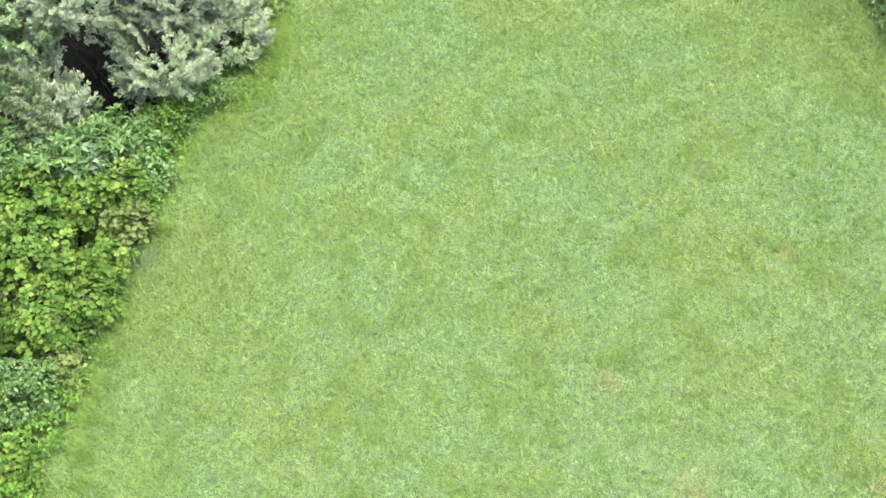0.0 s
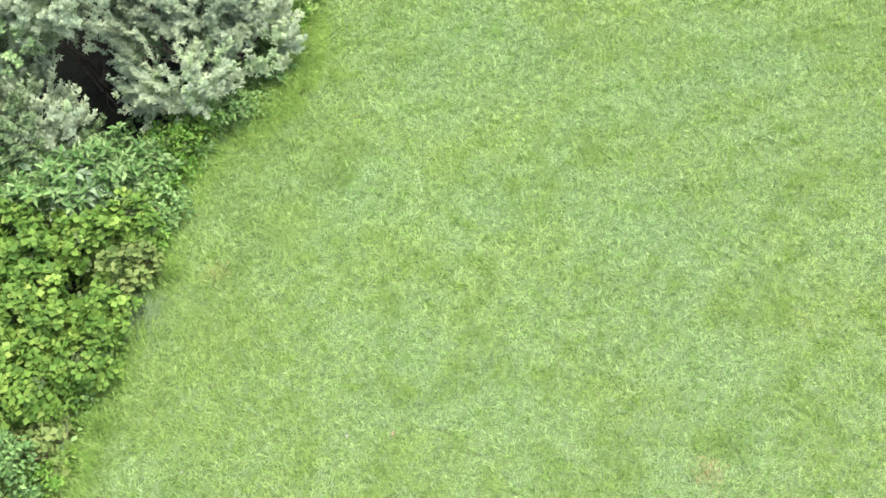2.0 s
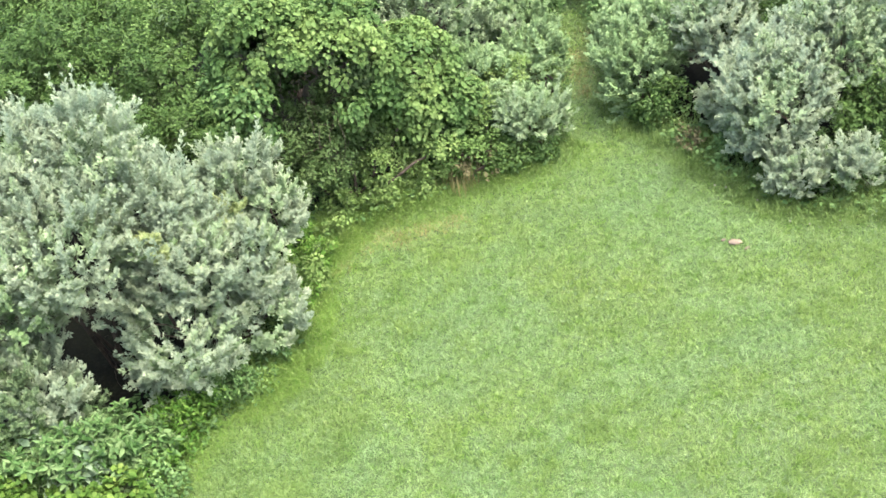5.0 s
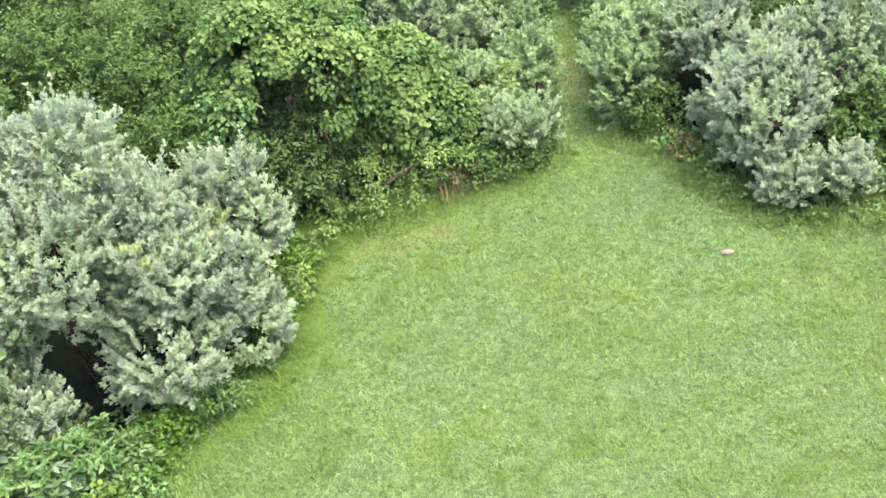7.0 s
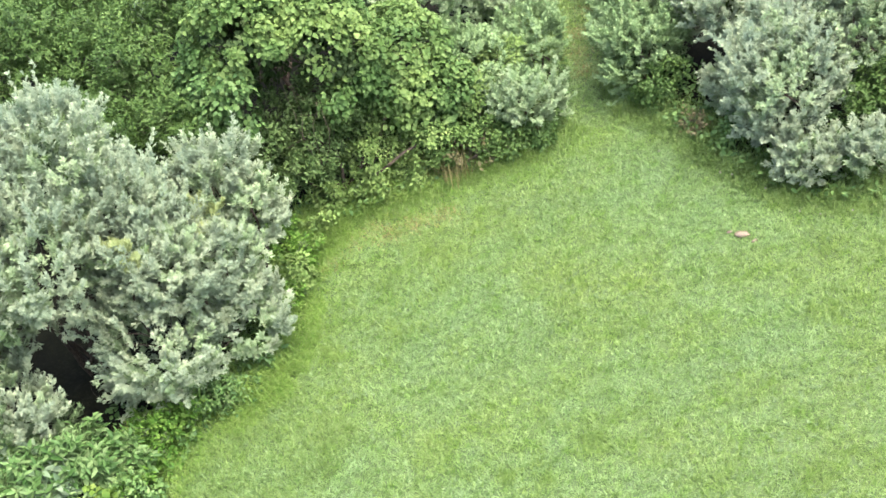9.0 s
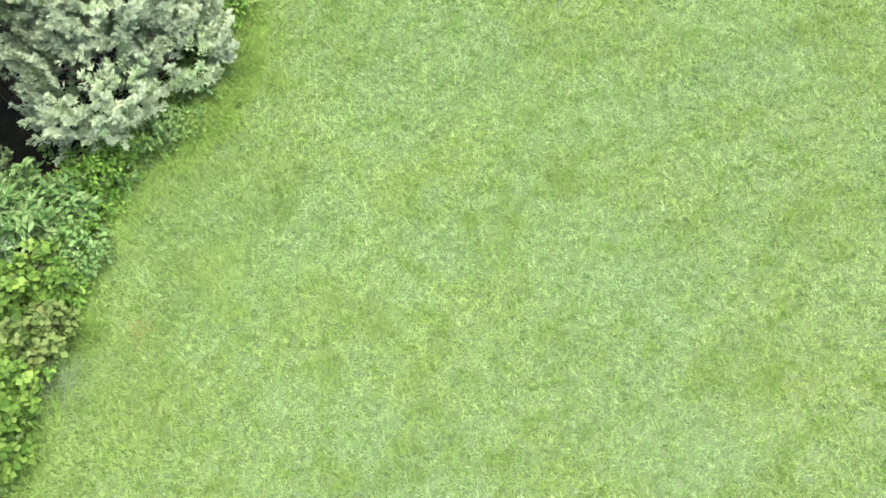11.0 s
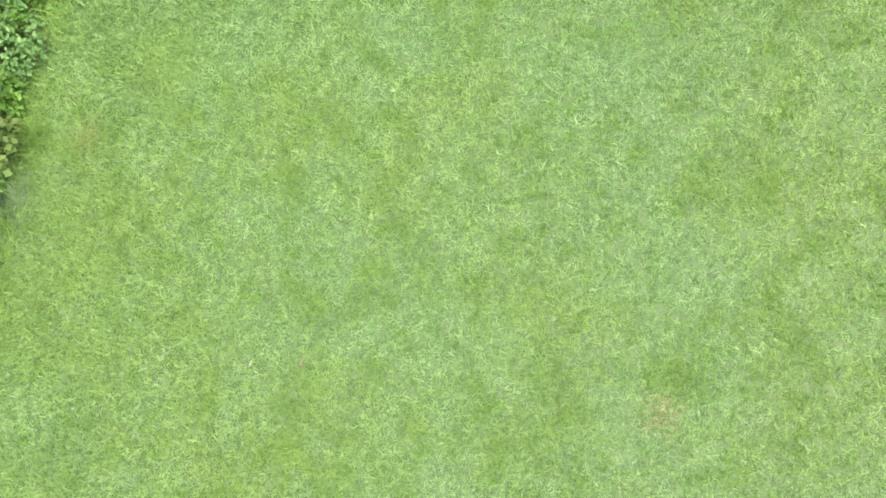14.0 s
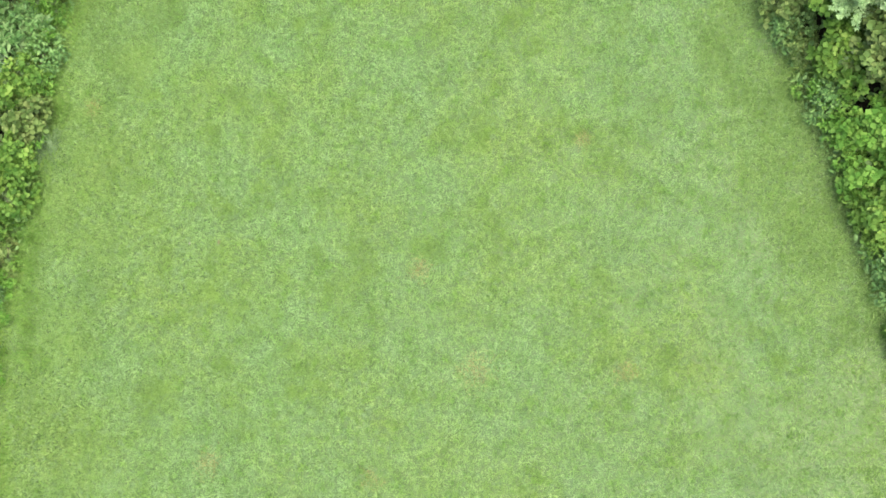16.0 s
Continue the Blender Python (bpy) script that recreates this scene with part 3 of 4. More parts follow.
shrub("bush", (-4.6, 19.4), [(-5.52, 19.5, 2.9, 1.2), (-3.83, 18.6, 2.75, 1.05), (-6.9, 20.2, 3.1, 1.25), (-8.3, 20.8, 3.2, 1.3)], "frond", M_BRUSH, "high green bush at the back", "bush", group="green bushes")
shrub("bush", (-2.4, 20.2), [(-2.7, 20.1, 2.4, 1.1), (-0.9, 21.0, 1.6, 1.05), (-1.6, 19.3, 2.4, 0.9)], "frond", M_DARK, "dark green bush behind the vine thicket", "bush", group="green bushes")
shrub("bush", (-6.8, 22.6), [(-5.2, 22.0, 2.6, 1.3), (-7.0, 22.6, 3.0, 1.4), (-8.8, 22.4, 3.2, 1.4), (-3.6, 22.2, 2.2, 1.2)], "frond", M_BRUSH, "high green bush closing the back of the thicket", "bush", group="green bushes", thick=0.7)
shrub("olive_shrub", (0.6, 19.5), [(0.48, 19.5, 1.6, 0.88), (1.2, 19.5, 0.9, 0.55), (0.0, 20.4, 1.8, 0.8)], "grey", M_GREY, "dark grey-green olive shrub behind the vine thicket", group="olive shrubs")

# shrubs on the west side of the path
shrub("olive_shrub", (0.95, 18.0), [(0.9, 18.0, 1.05, 0.66), (0.55, 17.5, 1.0, 0.55)], "grey", M_SAGE, "pale green shrub beside the vine thicket", group="olive shrubs", kinds={1: ("brush", M_FERN)})
shrub("olive_shrub", (1.85, 18.5), [(1.90, 18.6, 0.85, 0.62), (2.0, 18.1, 0.38, 0.36), (1.5, 18.2, 0.85, 0.5), (2.1, 19.3, 0.6, 0.50)], "grey", M_SAGE, "pale green olive shrub beside the mown path", group="olive shrubs", kinds={1: ("brush", M_FERN), 2: ("brush", M_FERN), 3: ("brush", M_FERN)})
shrub("olive_shrub", (1.5, 17.4), [(1.58, 17.3, 0.56, 0.58), (1.75, 17.0, 0.25, 0.40), (1.15, 17.2, 0.4, 0.42)], "silver", M_PALESAGE, "small pale olive shrub on the corner of the path", group="olive shrubs", kinds={1: ("brush", M_BRUSH), 2: ("brush", M_FERN)})
shrub("olive_shrub", (1.9, 20.6), [(1.95, 20.6, 0.75, 0.68), (1.5, 21.6, 0.9, 0.8), (2.3, 20.35, 0.45, 0.42)], "grey", M_SAGE, "grey-green olive shrub far along the path", group="olive shrubs")
shrub("bush", (3.2, 23.0), [(3.4, 22.75, 0.75, 0.85), (2.2, 22.0, 0.7, 0.75), (4.15, 21.9, 0.7, 0.75), (5.3, 21.2, 1.0, 0.95), (4.4, 20.3, 0.6, 0.7), (3.85, 20.9, 0.45, 0.5), (2.4, 21.2, 0.6, 0.5)], "brush", M_DARK, "dark green bush closing the end of the path", "bush", group="green bushes", stems=False)

# shrubs on the east side of the path
shrub("olive_shrub", (3.75, 17.9), [(3.62, 17.9, 0.78, 0.72), (3.85, 17.4, 0.40, 0.48), (4.1, 18.4, 0.9, 0.7), (3.75, 19.3, 0.6, 0.55), (3.95, 20.2, 0.5, 0.5)], "grey", M_SAGE, "grey-green shrub with fresh green lower leaves by the path", group="olive shrubs", kinds={1: ("brush", M_BRUSH)})
shrub("olive_shrub", (5.0, 17.4), [(5.05, 18.0, 1.40, 0.76), (4.6, 18.9, 0.95, 0.60), (4.95, 16.75, 0.52, 0.42)], "grey", M_GREY, "rounded grey olive shrub with a dark hollow beneath", group="olive shrubs", kinds={0: ("silver", M_SILVER), 2: ("silver", M_SILVER)})
shrub("olive_shrub", (5.6, 15.7), [(5.33, 15.6, 1.05, 0.80), (5.42, 14.72, 0.32, 0.44), (6.2, 14.45, 0.32, 0.46), (5.05, 15.75, 0.6, 0.42), (5.4, 16.2, 1.4, 0.6), (6.2, 16.7, 1.4, 0.6)],
      "silver", M_SILVER, "bright silvery olive shrub drooping onto the grass", group="olive shrubs")
shrub("bush", (6.8, 15.6), [(6.64, 16.2, 1.35, 0.90), (6.78, 15.3, 0.78, 0.78), (7.5, 15.3, 1.0, 0.9)], "frond", M_BRUSH, "green bush mixed with grey shoots", "bush", group="green bushes", kinds={0: ("grey", M_GREY)})
shrub("bush", (6.8, 17.3), [(6.31, 17.4, 1.5, 0.80), (7.45, 16.6, 1.75, 0.9), (5.9, 18.5, 1.2, 0.9), (7.3, 18.2, 1.7, 1.0)], "frond", M_BRUSH, "tall green bush at the lawn corner", "bush", group="green bushes", kinds={1: ("silver", M_SILVER)})
shrub("bush", (8.6, 13.4), [(8.3, 13.6, 0.9, 0.95), (8.7, 12.2, 0.8, 0.9), (8.6, 10.8, 0.8, 0.9)], "brush", M_BRUSH, "green bush along the lawn edge", "bush", group="green bushes")

shrub("low_bush", (6.4, 14.9), [(6.7, 14.85, 0.3, 0.45), (5.95, 15.0, 0.35, 0.42), (7.3, 14.5, 0.35, 0.5), (4.9, 15.9, 0.3, 0.4)], "brush", M_DARK, "low green weeds under olive shrubs", "weeds", stems=False)
# low growth along the west edge
BR = "tangled yellow-green bramble beside the lawn"
shrub("low_bush", (-3.6, 12.5), [(-3.47, 12.45, 0.22, 0.42), (-4.02, 12.15, 0.25, 0.45), (-4.42, 11.75, 0.3, 0.5), (-2.98, 12.95, 0.15, 0.30)], "frond", M_FRESH, "low lush green weeds under a silvery shrub", "weeds", stems=False, kinds={0: ("frond", M_DARK), 3: ("brush", M_DARK)})
shrub("broadleaf_weed", (-5.4, 11.2), [(-5.11, 11.25, 0.75, 0.55), (-5.71, 10.9, 0.85, 0.6), (-4.76, 11.4, 0.4, 0.45), (-6.46, 10.8, 1.0, 0.7)], "weed", M_WEED, "tall weed with large pale green leaves", "weeds")
shrub("broadleaf_weed", (-5.3, 11.0), [(-5.35, 10.95, 0.85, 0.36), (-5.75, 11.25, 1.0, 0.34), (-5.55, 10.7, 0.9, 0.3)], "bigleaf", M_PALELEAF, "pale weed with very large leaves", "weeds")
shrub("bramble", (-5.2, 10.4), [(-4.86, 10.5, 0.35, 0.50), (-5.36, 10.2, 0.55, 0.60), (-6.16, 10.0, 0.75, 0.70), (-4.51, 10.9, 0.2, 0.38)], "bramble", M_LIME, BR, "bramble", group="brambles", kinds={3: ("brush", M_DARK)})
shrub("bramble", (-5.4, 9.4), [(-4.96, 9.7, 0.35, 0.48), (-5.26, 9.1, 0.40, 0.52), (-6.06, 9.1, 0.70, 0.68), (-6.86, 9.6, 0.9, 0.75)], "bramble", M_LIME, BR, "bramble", group="brambles", kinds={0: ("bramble", M_OLD)})
shrub("bramble", (-6.2, 8.3), [(-5.51, 8.4, 0.32, 0.46), (-6.06, 8.1, 0.55, 0.58), (-6.86, 8.4, 0.80, 0.7)], "bramble", M_LIME, BR, "bramble", group="brambles")
shrub("bramble", (-6.5, 7.3), [(-5.91, 7.5, 0.25, 0.42), (-6.36, 7.1, 0.42, 0.52), (-7.16, 7.3, 0.70, 0.68)], "bramble", M_LIME, "bramble with bronze and green leaves and dry stems", "bramble", group="brambles", kinds={0: ("bramble", M_OLD), 1: ("brush", M_DARK)})
shrub("bramble", (-6.9, 6.1), [(-6.51, 6.2, 0.30, 0.45), (-7.16, 6.1, 0.55, 0.6), (-6.76, 5.2, 0.35, 0.5), (-7.46, 5.0, 0.6, 0.6)], "bramble", M_LIME, BR, "bramble", group="brambles", kinds={2: ("brush", M_BRUSH)})
shrub("bramble", (-7.2, 4.0), [(-6.91, 4.2, 0.3, 0.45), (-7.56, 3.8, 0.5, 0.6), (-6.96, 3.1, 0.3, 0.45)], "bramble", M_LIME, BR, "bramble", group="brambles")

WEEDS = "low bright green weeds at the lawn edge"
shrub("low_bush", (-4.7, 10.2), [(-4.48, 10.90, 0.16, 0.29), (-4.68, 10.35, 0.16, 0.29), (-4.81, 9.85, 0.15, 0.27), (-4.95, 9.35, 0.15, 0.29)], "brush", M_FRESH, WEEDS, "weeds", group="edge weeds", stems=False, kinds={2: ("brush", M_OLD)})
shrub("low_bush", (-5.4, 8.3), [(-5.18, 8.90, 0.16, 0.29), (-5.51, 8.40, 0.16, 0.27), (-5.65, 7.95, 0.15, 0.27), (-5.75, 7.45, 0.15, 0.27)], "brush", M_LIME, WEEDS, "weeds", group="edge weeds", stems=False, kinds={1: ("brush", M_DARK)})
shrub("low_bush", (-5.9, 6.6), [(-5.91, 6.95, 0.15, 0.27), (-6.11, 6.50, 0.16, 0.29), (-6.28, 6.00, 0.16, 0.31), (-6.48, 5.40, 0.18, 0.33)], "brush", M_FRESH, WEEDS, "weeds", group="edge weeds", stems=False, kinds={2: ("brush", M_LIME)})

shrub("low_bush", (-2.3, 14.9), [(-2.45, 14.15, 0.14, 0.28), (-2.32, 14.6, 0.17, 0.30), (-2.22, 15.1, 0.17, 0.30), (-1.95, 15.55, 0.15, 0.28), (-2.5, 15.4, 0.3, 0.36)], "frond", M_FRESH, "lush leafy weeds between olive shrub and thicket", "weeds", group="edge weeds", stems=False, kinds={1: ("brush", M_FERN), 3: ("brush", M_FERN)})

# low growth along the east edge
shrub("low_bush", (8.1, 6.6), [(8.12, 7.25, 0.18, 0.29), (8.22, 6.80, 0.20, 0.33), (8.30, 6.35, 0.20, 0.33), (8.38, 5.90, 0.18, 0.31)], "brush", M_FRESH, WEEDS, "weeds", group="edge weeds", stems=False)
shrub("low_bush", (8.4, 4.8), [(8.46, 5.45, 0.18, 0.31), (8.50, 5.00, 0.20, 0.33), (8.56, 4.50, 0.20, 0.33), (8.59, 4.00, 0.18, 0.33), (8.59, 3.40, 0.18, 0.33)], "brush", M_LIME, WEEDS, "weeds", group="edge weeds", stems=False, kinds={3: ("brush", M_DARK)})
shrub("low_bush", (7.9, 8.2), [(7.94, 8.70, 0.18, 0.31), (8.02, 8.20, 0.20, 0.33), (8.09, 7.75, 0.18, 0.31)], "brush", M_OLD, "low olive and bronze weeds at the lawn edge", "weeds", group="edge weeds", stems=False, kinds={1: ("brush", M_DARK)})
shrub("bramble", (8.4, 8.6), [(8.02, 8.7, 0.40, 0.52), (8.67, 8.6, 0.75, 0.7), (9.37, 8.5, 1.1, 0.8)], "bramble", M_OLD, "bramble with olive and bronze leaves", "bramble", group="brambles", kinds={1: ("bramble", M_LIME), 2: ("grey", M_SAGE)})
shrub("bramble", (8.7, 7.5), [(8.62, 7.4, 0.60, 0.55), (9.27, 7.3, 0.9, 0.75), (8.27, 6.9, 0.25, 0.36)], "bramble", M_LIME, "bramble with olive-green leaves beside tall grass", "bramble", group="brambles", kinds={1: ("bramble", M_OLD), 2: ("brush", M_DARK)})
shrub("bramble", (8.6, 6.2), [(8.42, 6.3, 0.35, 0.45), (9.07, 6.2, 0.6, 0.62), (8.52, 5.6, 0.32, 0.42)], "bramble", M_FRESH, "low bright green bramble along the lawn edge", "bramble", group="brambles")
shrub("bramble", (8.9, 5.0), [(8.62, 4.9, 0.40, 0.46), (9.27, 5.0, 0.65, 0.65), (8.72, 4.1, 0.35, 0.44)], "bramble", M_LIME, "yellow-green bramble along the lawn edge", "bramble", group="brambles", kinds={2: ("brush", M_DARK)})
shrub("bramble", (9.0, 3.0), [(8.72, 3.1, 0.3, 0.42), (9.27, 2.9, 0.5, 0.55), (8.82, 2.1, 0.3, 0.42)], "bramble", M_LIME, "yellow-green bramble along the lawn edge", "bramble", group="brambles")


# taller unseen growth, added behind the brambles to shade the lawn's sides
for x0, side, rows in ((-8.9, -1, (3.0, 5.6, 8.2)), (11.0, 1, (0.4, 3.0, 5.6, 8.2, 10.8))):
    for k, y0 in enumerate(rows):
        shrub("bush", (x0, y0), [(x0 - 0.1 * side, y0, 1.5, 1.15), (x0 + 0.9 * side, y0 + 0.8, 2.3, 1.3), (x0 + 0.7 * side, y0 - 0.9, 2.0, 1.2)], "frond", M_DARK if k % 2 else M_BRUSH,
              "unseen tall green bush added behind the brambles to block skylight", "bush", group="green bushes", thick=0.4)

def undergrowth():
    """Seedlings and low leaves over the litter under the thickets."""
    n = 90000
    p = np.stack([rng.uniform(-9.5, 9.8, n), rng.uniform(2, 24, n)], 1)
    out = ~np.any([on_lawn(p + 0.03 * np.array([math.cos(k * 0.785), math.sin(k * 0.785)])) for k in range(8)], axis=0)
    # within three metres of the mown edge
    near = np.zeros(n, bool)
    for k in range(8):
        for far in (0.8, 1.6):
            near |= on_lawn(p + far * np.array([math.cos(k * 0.785), math.sin(k * 0.785)]))
    p = p[out & near]
    n = len(p)
    a = rng.random(n) * 6.283
    axis = unit(np.stack([np.cos(a), np.sin(a), rng.uniform(-0.3, 0.6, n)], 1))
    base = np.c_[p, rng.uniform(0.03, 0.26, n)]
    ln = rng.uniform(0.05, 0.13, n)
    v, f = leaves(base, axis, unit(UP + rng.normal(size=(n, 3)) * 0.4), ln, ln * rng.uniform(0.4, 0.65, n), True)
    v[:, 2] = np.maximum(v[:, 2], 0.015)
    tagged(new("undergrowth", mesh_of("undergrowth", v, f, M_DARK)), "low green seedlings and weeds under thickets", "undergrowth", kind="stuff")


undergrowth()

# ---- grass ----
def blades(places, height, width, lean, bend=0.35):
    """Bent grass blades of two faces each, rooted at the places."""
    n = len(places)
    a = rng.random(n) * 6.283
    out = np.stack([np.cos(a), np.sin(a), np.zeros(n)], 1)
    side = np.stack([-out[:, 1], out[:, 0], np.zeros(n)], 1) * (width / 2)[:, None]
    lean = lean[:, None]
    h = height[:, None]
    root = places
    middle = root + UP * h * 0.55 * np.cos(lean) + out * h * 0.55 * np.sin(lean)
    tip = middle + UP * h * 0.45 * np.cos(lean + bend * 2) + out * h * 0.45 * np.sin(lean + bend * 2)
    tip[:, 2] = np.maximum(tip[:, 2], 0.015)
    v = np.stack([root - side, root + side, middle + side * 0.8, tip, middle - side * 0.8], 1).reshape(-1, 3)
    k = np.arange(n)[:, None] * 5
    return v, np.concatenate([k + np.array([[0, 1, 2]]), k + np.array([[0, 2, 4]]), k + np.array([[4, 2, 3]])])


def build_lawn():
    """Mown turf as some ten thousands of low clumps, each a fan of tapering blades."""
    per, step = 16, 0.072
    gx, gy = np.meshgrid(np.arange(-7, 8.7, step), np.arange(-2.6, 23.0, step))
    c = np.stack([gx.ravel(), gy.ravel()], 1) + rng.uniform(-0.7, 0.7, (gx.size, 2)) * step
    grown = np.any([on_lawn(c + 0.5 * np.array(q) + 0.08 * rng.normal(size=c.shape)) for q in ((0, 0), (1, 0), (-1, 0), (0, -1), (0.7, -0.7), (-0.7, -0.7))], axis=0)
    # sparser south of the clearing, where it runs out under the camera
    c = c[grown & (rng.random(len(c)) < np.clip(1.0 + 0.2 * (c[:, 1] - 0.4), 0.5, 1.0))]
    m = len(c)
    rank = np.array([noise.noise((x * 2.6, y * 2.6, 0.5)) + 0.6 * noise.noise((x * 7.0, y * 7.0, 4.5)) for x, y in c])
    size = (rng.uniform(0.65, 1.3, m) * np.clip(1.0 + 0.35 * rank, 0.85, 1.35))[:, None]
    a = rng.random((m, 1)) * 6.283 + np.arange(per) * 0.45 + rng.normal(size=(m, per)) * 0.5
    out = np.stack([np.cos(a), np.sin(a), np.zeros_like(a)], -1)
    root = np.concatenate([c, np.zeros((m, 1))], 1)[:, None] + out * (0.062 * size * rng.random((m, per)))[..., None]
    drift = rng.normal(size=(m, 1, 3)) * np.array([0.6, 0.6, 0])
    lean = np.clip(rng.normal(0.95, 0.32, (m, per)), 0.15, 1.45)[..., None]
    length = (size * rng.uniform(0.040, 0.095, (m, per)))[..., None]
    tip = root + (unit(out + drift) * np.sin(lean) + UP * np.cos(lean)) * length
    turn = a + 1.57 + rng.normal(size=a.shape) * 0.4
    side = np.stack([np.cos(turn), np.sin(turn), np.zeros_like(turn)], -1) * rng.uniform(0.0040, 0.0084, (m, per))[..., None]
    v = np.stack([root - side, root + side, tip], 2).reshape(-1, 3)
    f = np.arange(len(v)).reshape(-1, 3)
    tagged(new("lawn_grass", mesh_of("lawn_grass", v, f, M_BLADE)), "short mown green lawn grass with clover patches", "grass", kind="stuff")


def build_crabgrass():
    """Flat rosettes of pale, broad blades, thickest in the south-west of the lawn."""
    c = rng.uniform((-6.4, 0.8), (8.0, 16.0), (34000, 2))
    rank = np.array([noise.noise((x * 0.55, y * 0.55, 8.5)) + 0.6 * noise.noise((x * 1.7, y * 1.7, 3.5)) for x, y in c])
    thick = 0.30 * np.exp(-(((c[:, 0] + 1.5) / 4.0) ** 2 + ((c[:, 1] - 5.0) / 3.6) ** 2))
    c = c[on_lawn(c) & (rng.random(len(c)) < np.clip(0.14 + thick + 0.40 * rank, 0.03, 0.55))]
    m, per = len(c), 7
    a = rng.random((m, 1)) * 6.283 + np.arange(per) * 0.7 + rng.normal(size=(m, per)) * 0.3
    out = np.stack([np.cos(a), np.sin(a), np.zeros_like(a)], -1)
    root = np.concatenate([c, np.full((m, 1), 0.018)], 1)[:, None] + out * 0.010
    lean = np.clip(rng.normal(0.95, 0.3, (m, per)), 0.3, 1.4)[..., None]
    tip = root + (out * np.sin(lean) + UP * np.cos(lean)) * rng.uniform(0.04, 0.09, (m, per))[..., None]
    side = np.stack([-out[..., 1], out[..., 0], np.zeros_like(a)], -1) * rng.uniform(0.0040, 0.0065, (m, per))[..., None]
    v = np.stack([root - side, root + side, tip], 2).reshape(-1, 3)
    tagged(new("crabgrass", mesh_of("crabgrass", v, np.arange(len(v)).reshape(-1, 3), M_CRAB)), "pale blue-green crabgrass rosettes in the lawn", "grass", kind="stuff")


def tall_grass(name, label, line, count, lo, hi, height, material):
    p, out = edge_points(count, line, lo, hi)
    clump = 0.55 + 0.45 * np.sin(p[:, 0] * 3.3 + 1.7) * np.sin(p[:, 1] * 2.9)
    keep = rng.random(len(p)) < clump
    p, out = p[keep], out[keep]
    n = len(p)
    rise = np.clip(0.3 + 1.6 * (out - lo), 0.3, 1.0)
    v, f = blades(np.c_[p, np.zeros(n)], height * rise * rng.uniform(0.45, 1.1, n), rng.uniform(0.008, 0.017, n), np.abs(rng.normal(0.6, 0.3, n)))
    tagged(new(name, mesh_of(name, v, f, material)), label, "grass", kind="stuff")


def tuft(x, y, r, count, height, material, label, name="grass_tuft", group="tufts in the lawn"):
    """A rounded tuft: blades crowded at its middle and leaning outwards."""
    mids = rng.normal(size=(5, 2)) * r * np.array([0.30, 0.22])
    p = np.c_[mids[rng.integers(0, 5, count)] + rng.normal(size=(count, 2)) * r * 0.40, np.zeros(count)]
    q = np.minimum(np.linalg.norm(p, axis=1), r)
    v, f = blades(p, height * rng.uniform(0.5, 1.1, count), rng.uniform(0.006, 0.011, count), np.clip(0.25 + q / r * 0.6 + rng.normal(size=count) * 0.25, 0, 1.3))
    ob = tagged(new(name, mesh_of(name, v, f, material)), label, "grass", group, "stuff" if name == "dry_grass_patch" else "")
    ob.location = (x, y, 0.0)
    return ob


def stalks(x, y, r, count, height, label):
    """An upright bunch of thin dry stalks that lean a little outwards."""
    p = np.c_[rng.normal(size=(count, 2)) * r * 0.45, np.zeros(count)]
    v, f = blades(p, height * rng.uniform(0.5, 1.1, count), rng.uniform(0.006, 0.012, count), np.abs(rng.normal(0.12, 0.12, count)), 0.12)
    ob = tagged(new("dry_stalks", mesh_of("dry_stalks", v, f, M_DRY)), label, "dry stalks", "dry stalks")
    ob.location = (x, y, 0.0)


build_lawn()
build_crabgrass()
# longer edge blades; M_TALL's darker green also paints shade along the thickets
tall_grass("edge_grass", "longer yellow-green lawn grass beside brambles, darkened partly as shade", LAWN_WEST[1:9], 48000, -2.0, 0.2, 0.10, M_TALL)
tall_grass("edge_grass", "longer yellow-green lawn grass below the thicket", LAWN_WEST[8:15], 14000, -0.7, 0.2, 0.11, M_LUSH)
tall_grass("edge_grass", "longer yellow-green lawn grass along the east thicket, darkened partly as shade", LAWN_EAST[7:13], 38000, -1.3, 0.2, 0.11, M_TALL)
tall_grass("tall_grass", "uncut tall grass along the lawn edge", LAWN_WEST[1:9], 12000, -0.25, 0.6, 0.30, M_LUSH)
tall_grass("tall_grass", "long grass in front of dark bushes", LAWN_WEST[8:15], 26000, -0.25, 0.8, 0.34, M_TALL)
tall_grass("tall_grass", "long grass along the shrubs by the path", LAWN_EAST[2:9], 20000, -0.25, 0.8, 0.34, M_TALL)
tall_grass("tall_grass", "uncut grass along the bramble edge", LAWN_EAST[8:13], 6000, -0.2, 0.5, 0.26, M_TALL)
TUFTS = ((2.65, 9.6), (-2.95, 9.6), (-2.15, 6.15), (-3.2, 4.6), (-0.95, 4.2), (4.35, 5.0), (5.1, 3.45), (6.6, 3.2), (4.6, 7.3), (1.35, 10.75), (-0.5, 8.35), (-2.0, 8.84), (-0.65, 8.29), (1.3, 10.6), (2.91, 7.57), (-0.93, 7.47), (4.8, 12.15), (-1.86, 12.95), (0.5, 10.26), (1.52, 13.41), (-1.88, 6.6), (0.9, 8.6), (1.6, 6.0), (-0.95, 13.2))
spots = rng.uniform((-4.5, 3.0), (7.2, 15.5), (120, 2))
spots = spots[on_lawn(spots) & (spots[:, 0] > -4.0)][:60]
spots = np.concatenate([spots, rng.uniform((-3.8, 3.5), (0.8, 8.0), (45, 2))])
small = []
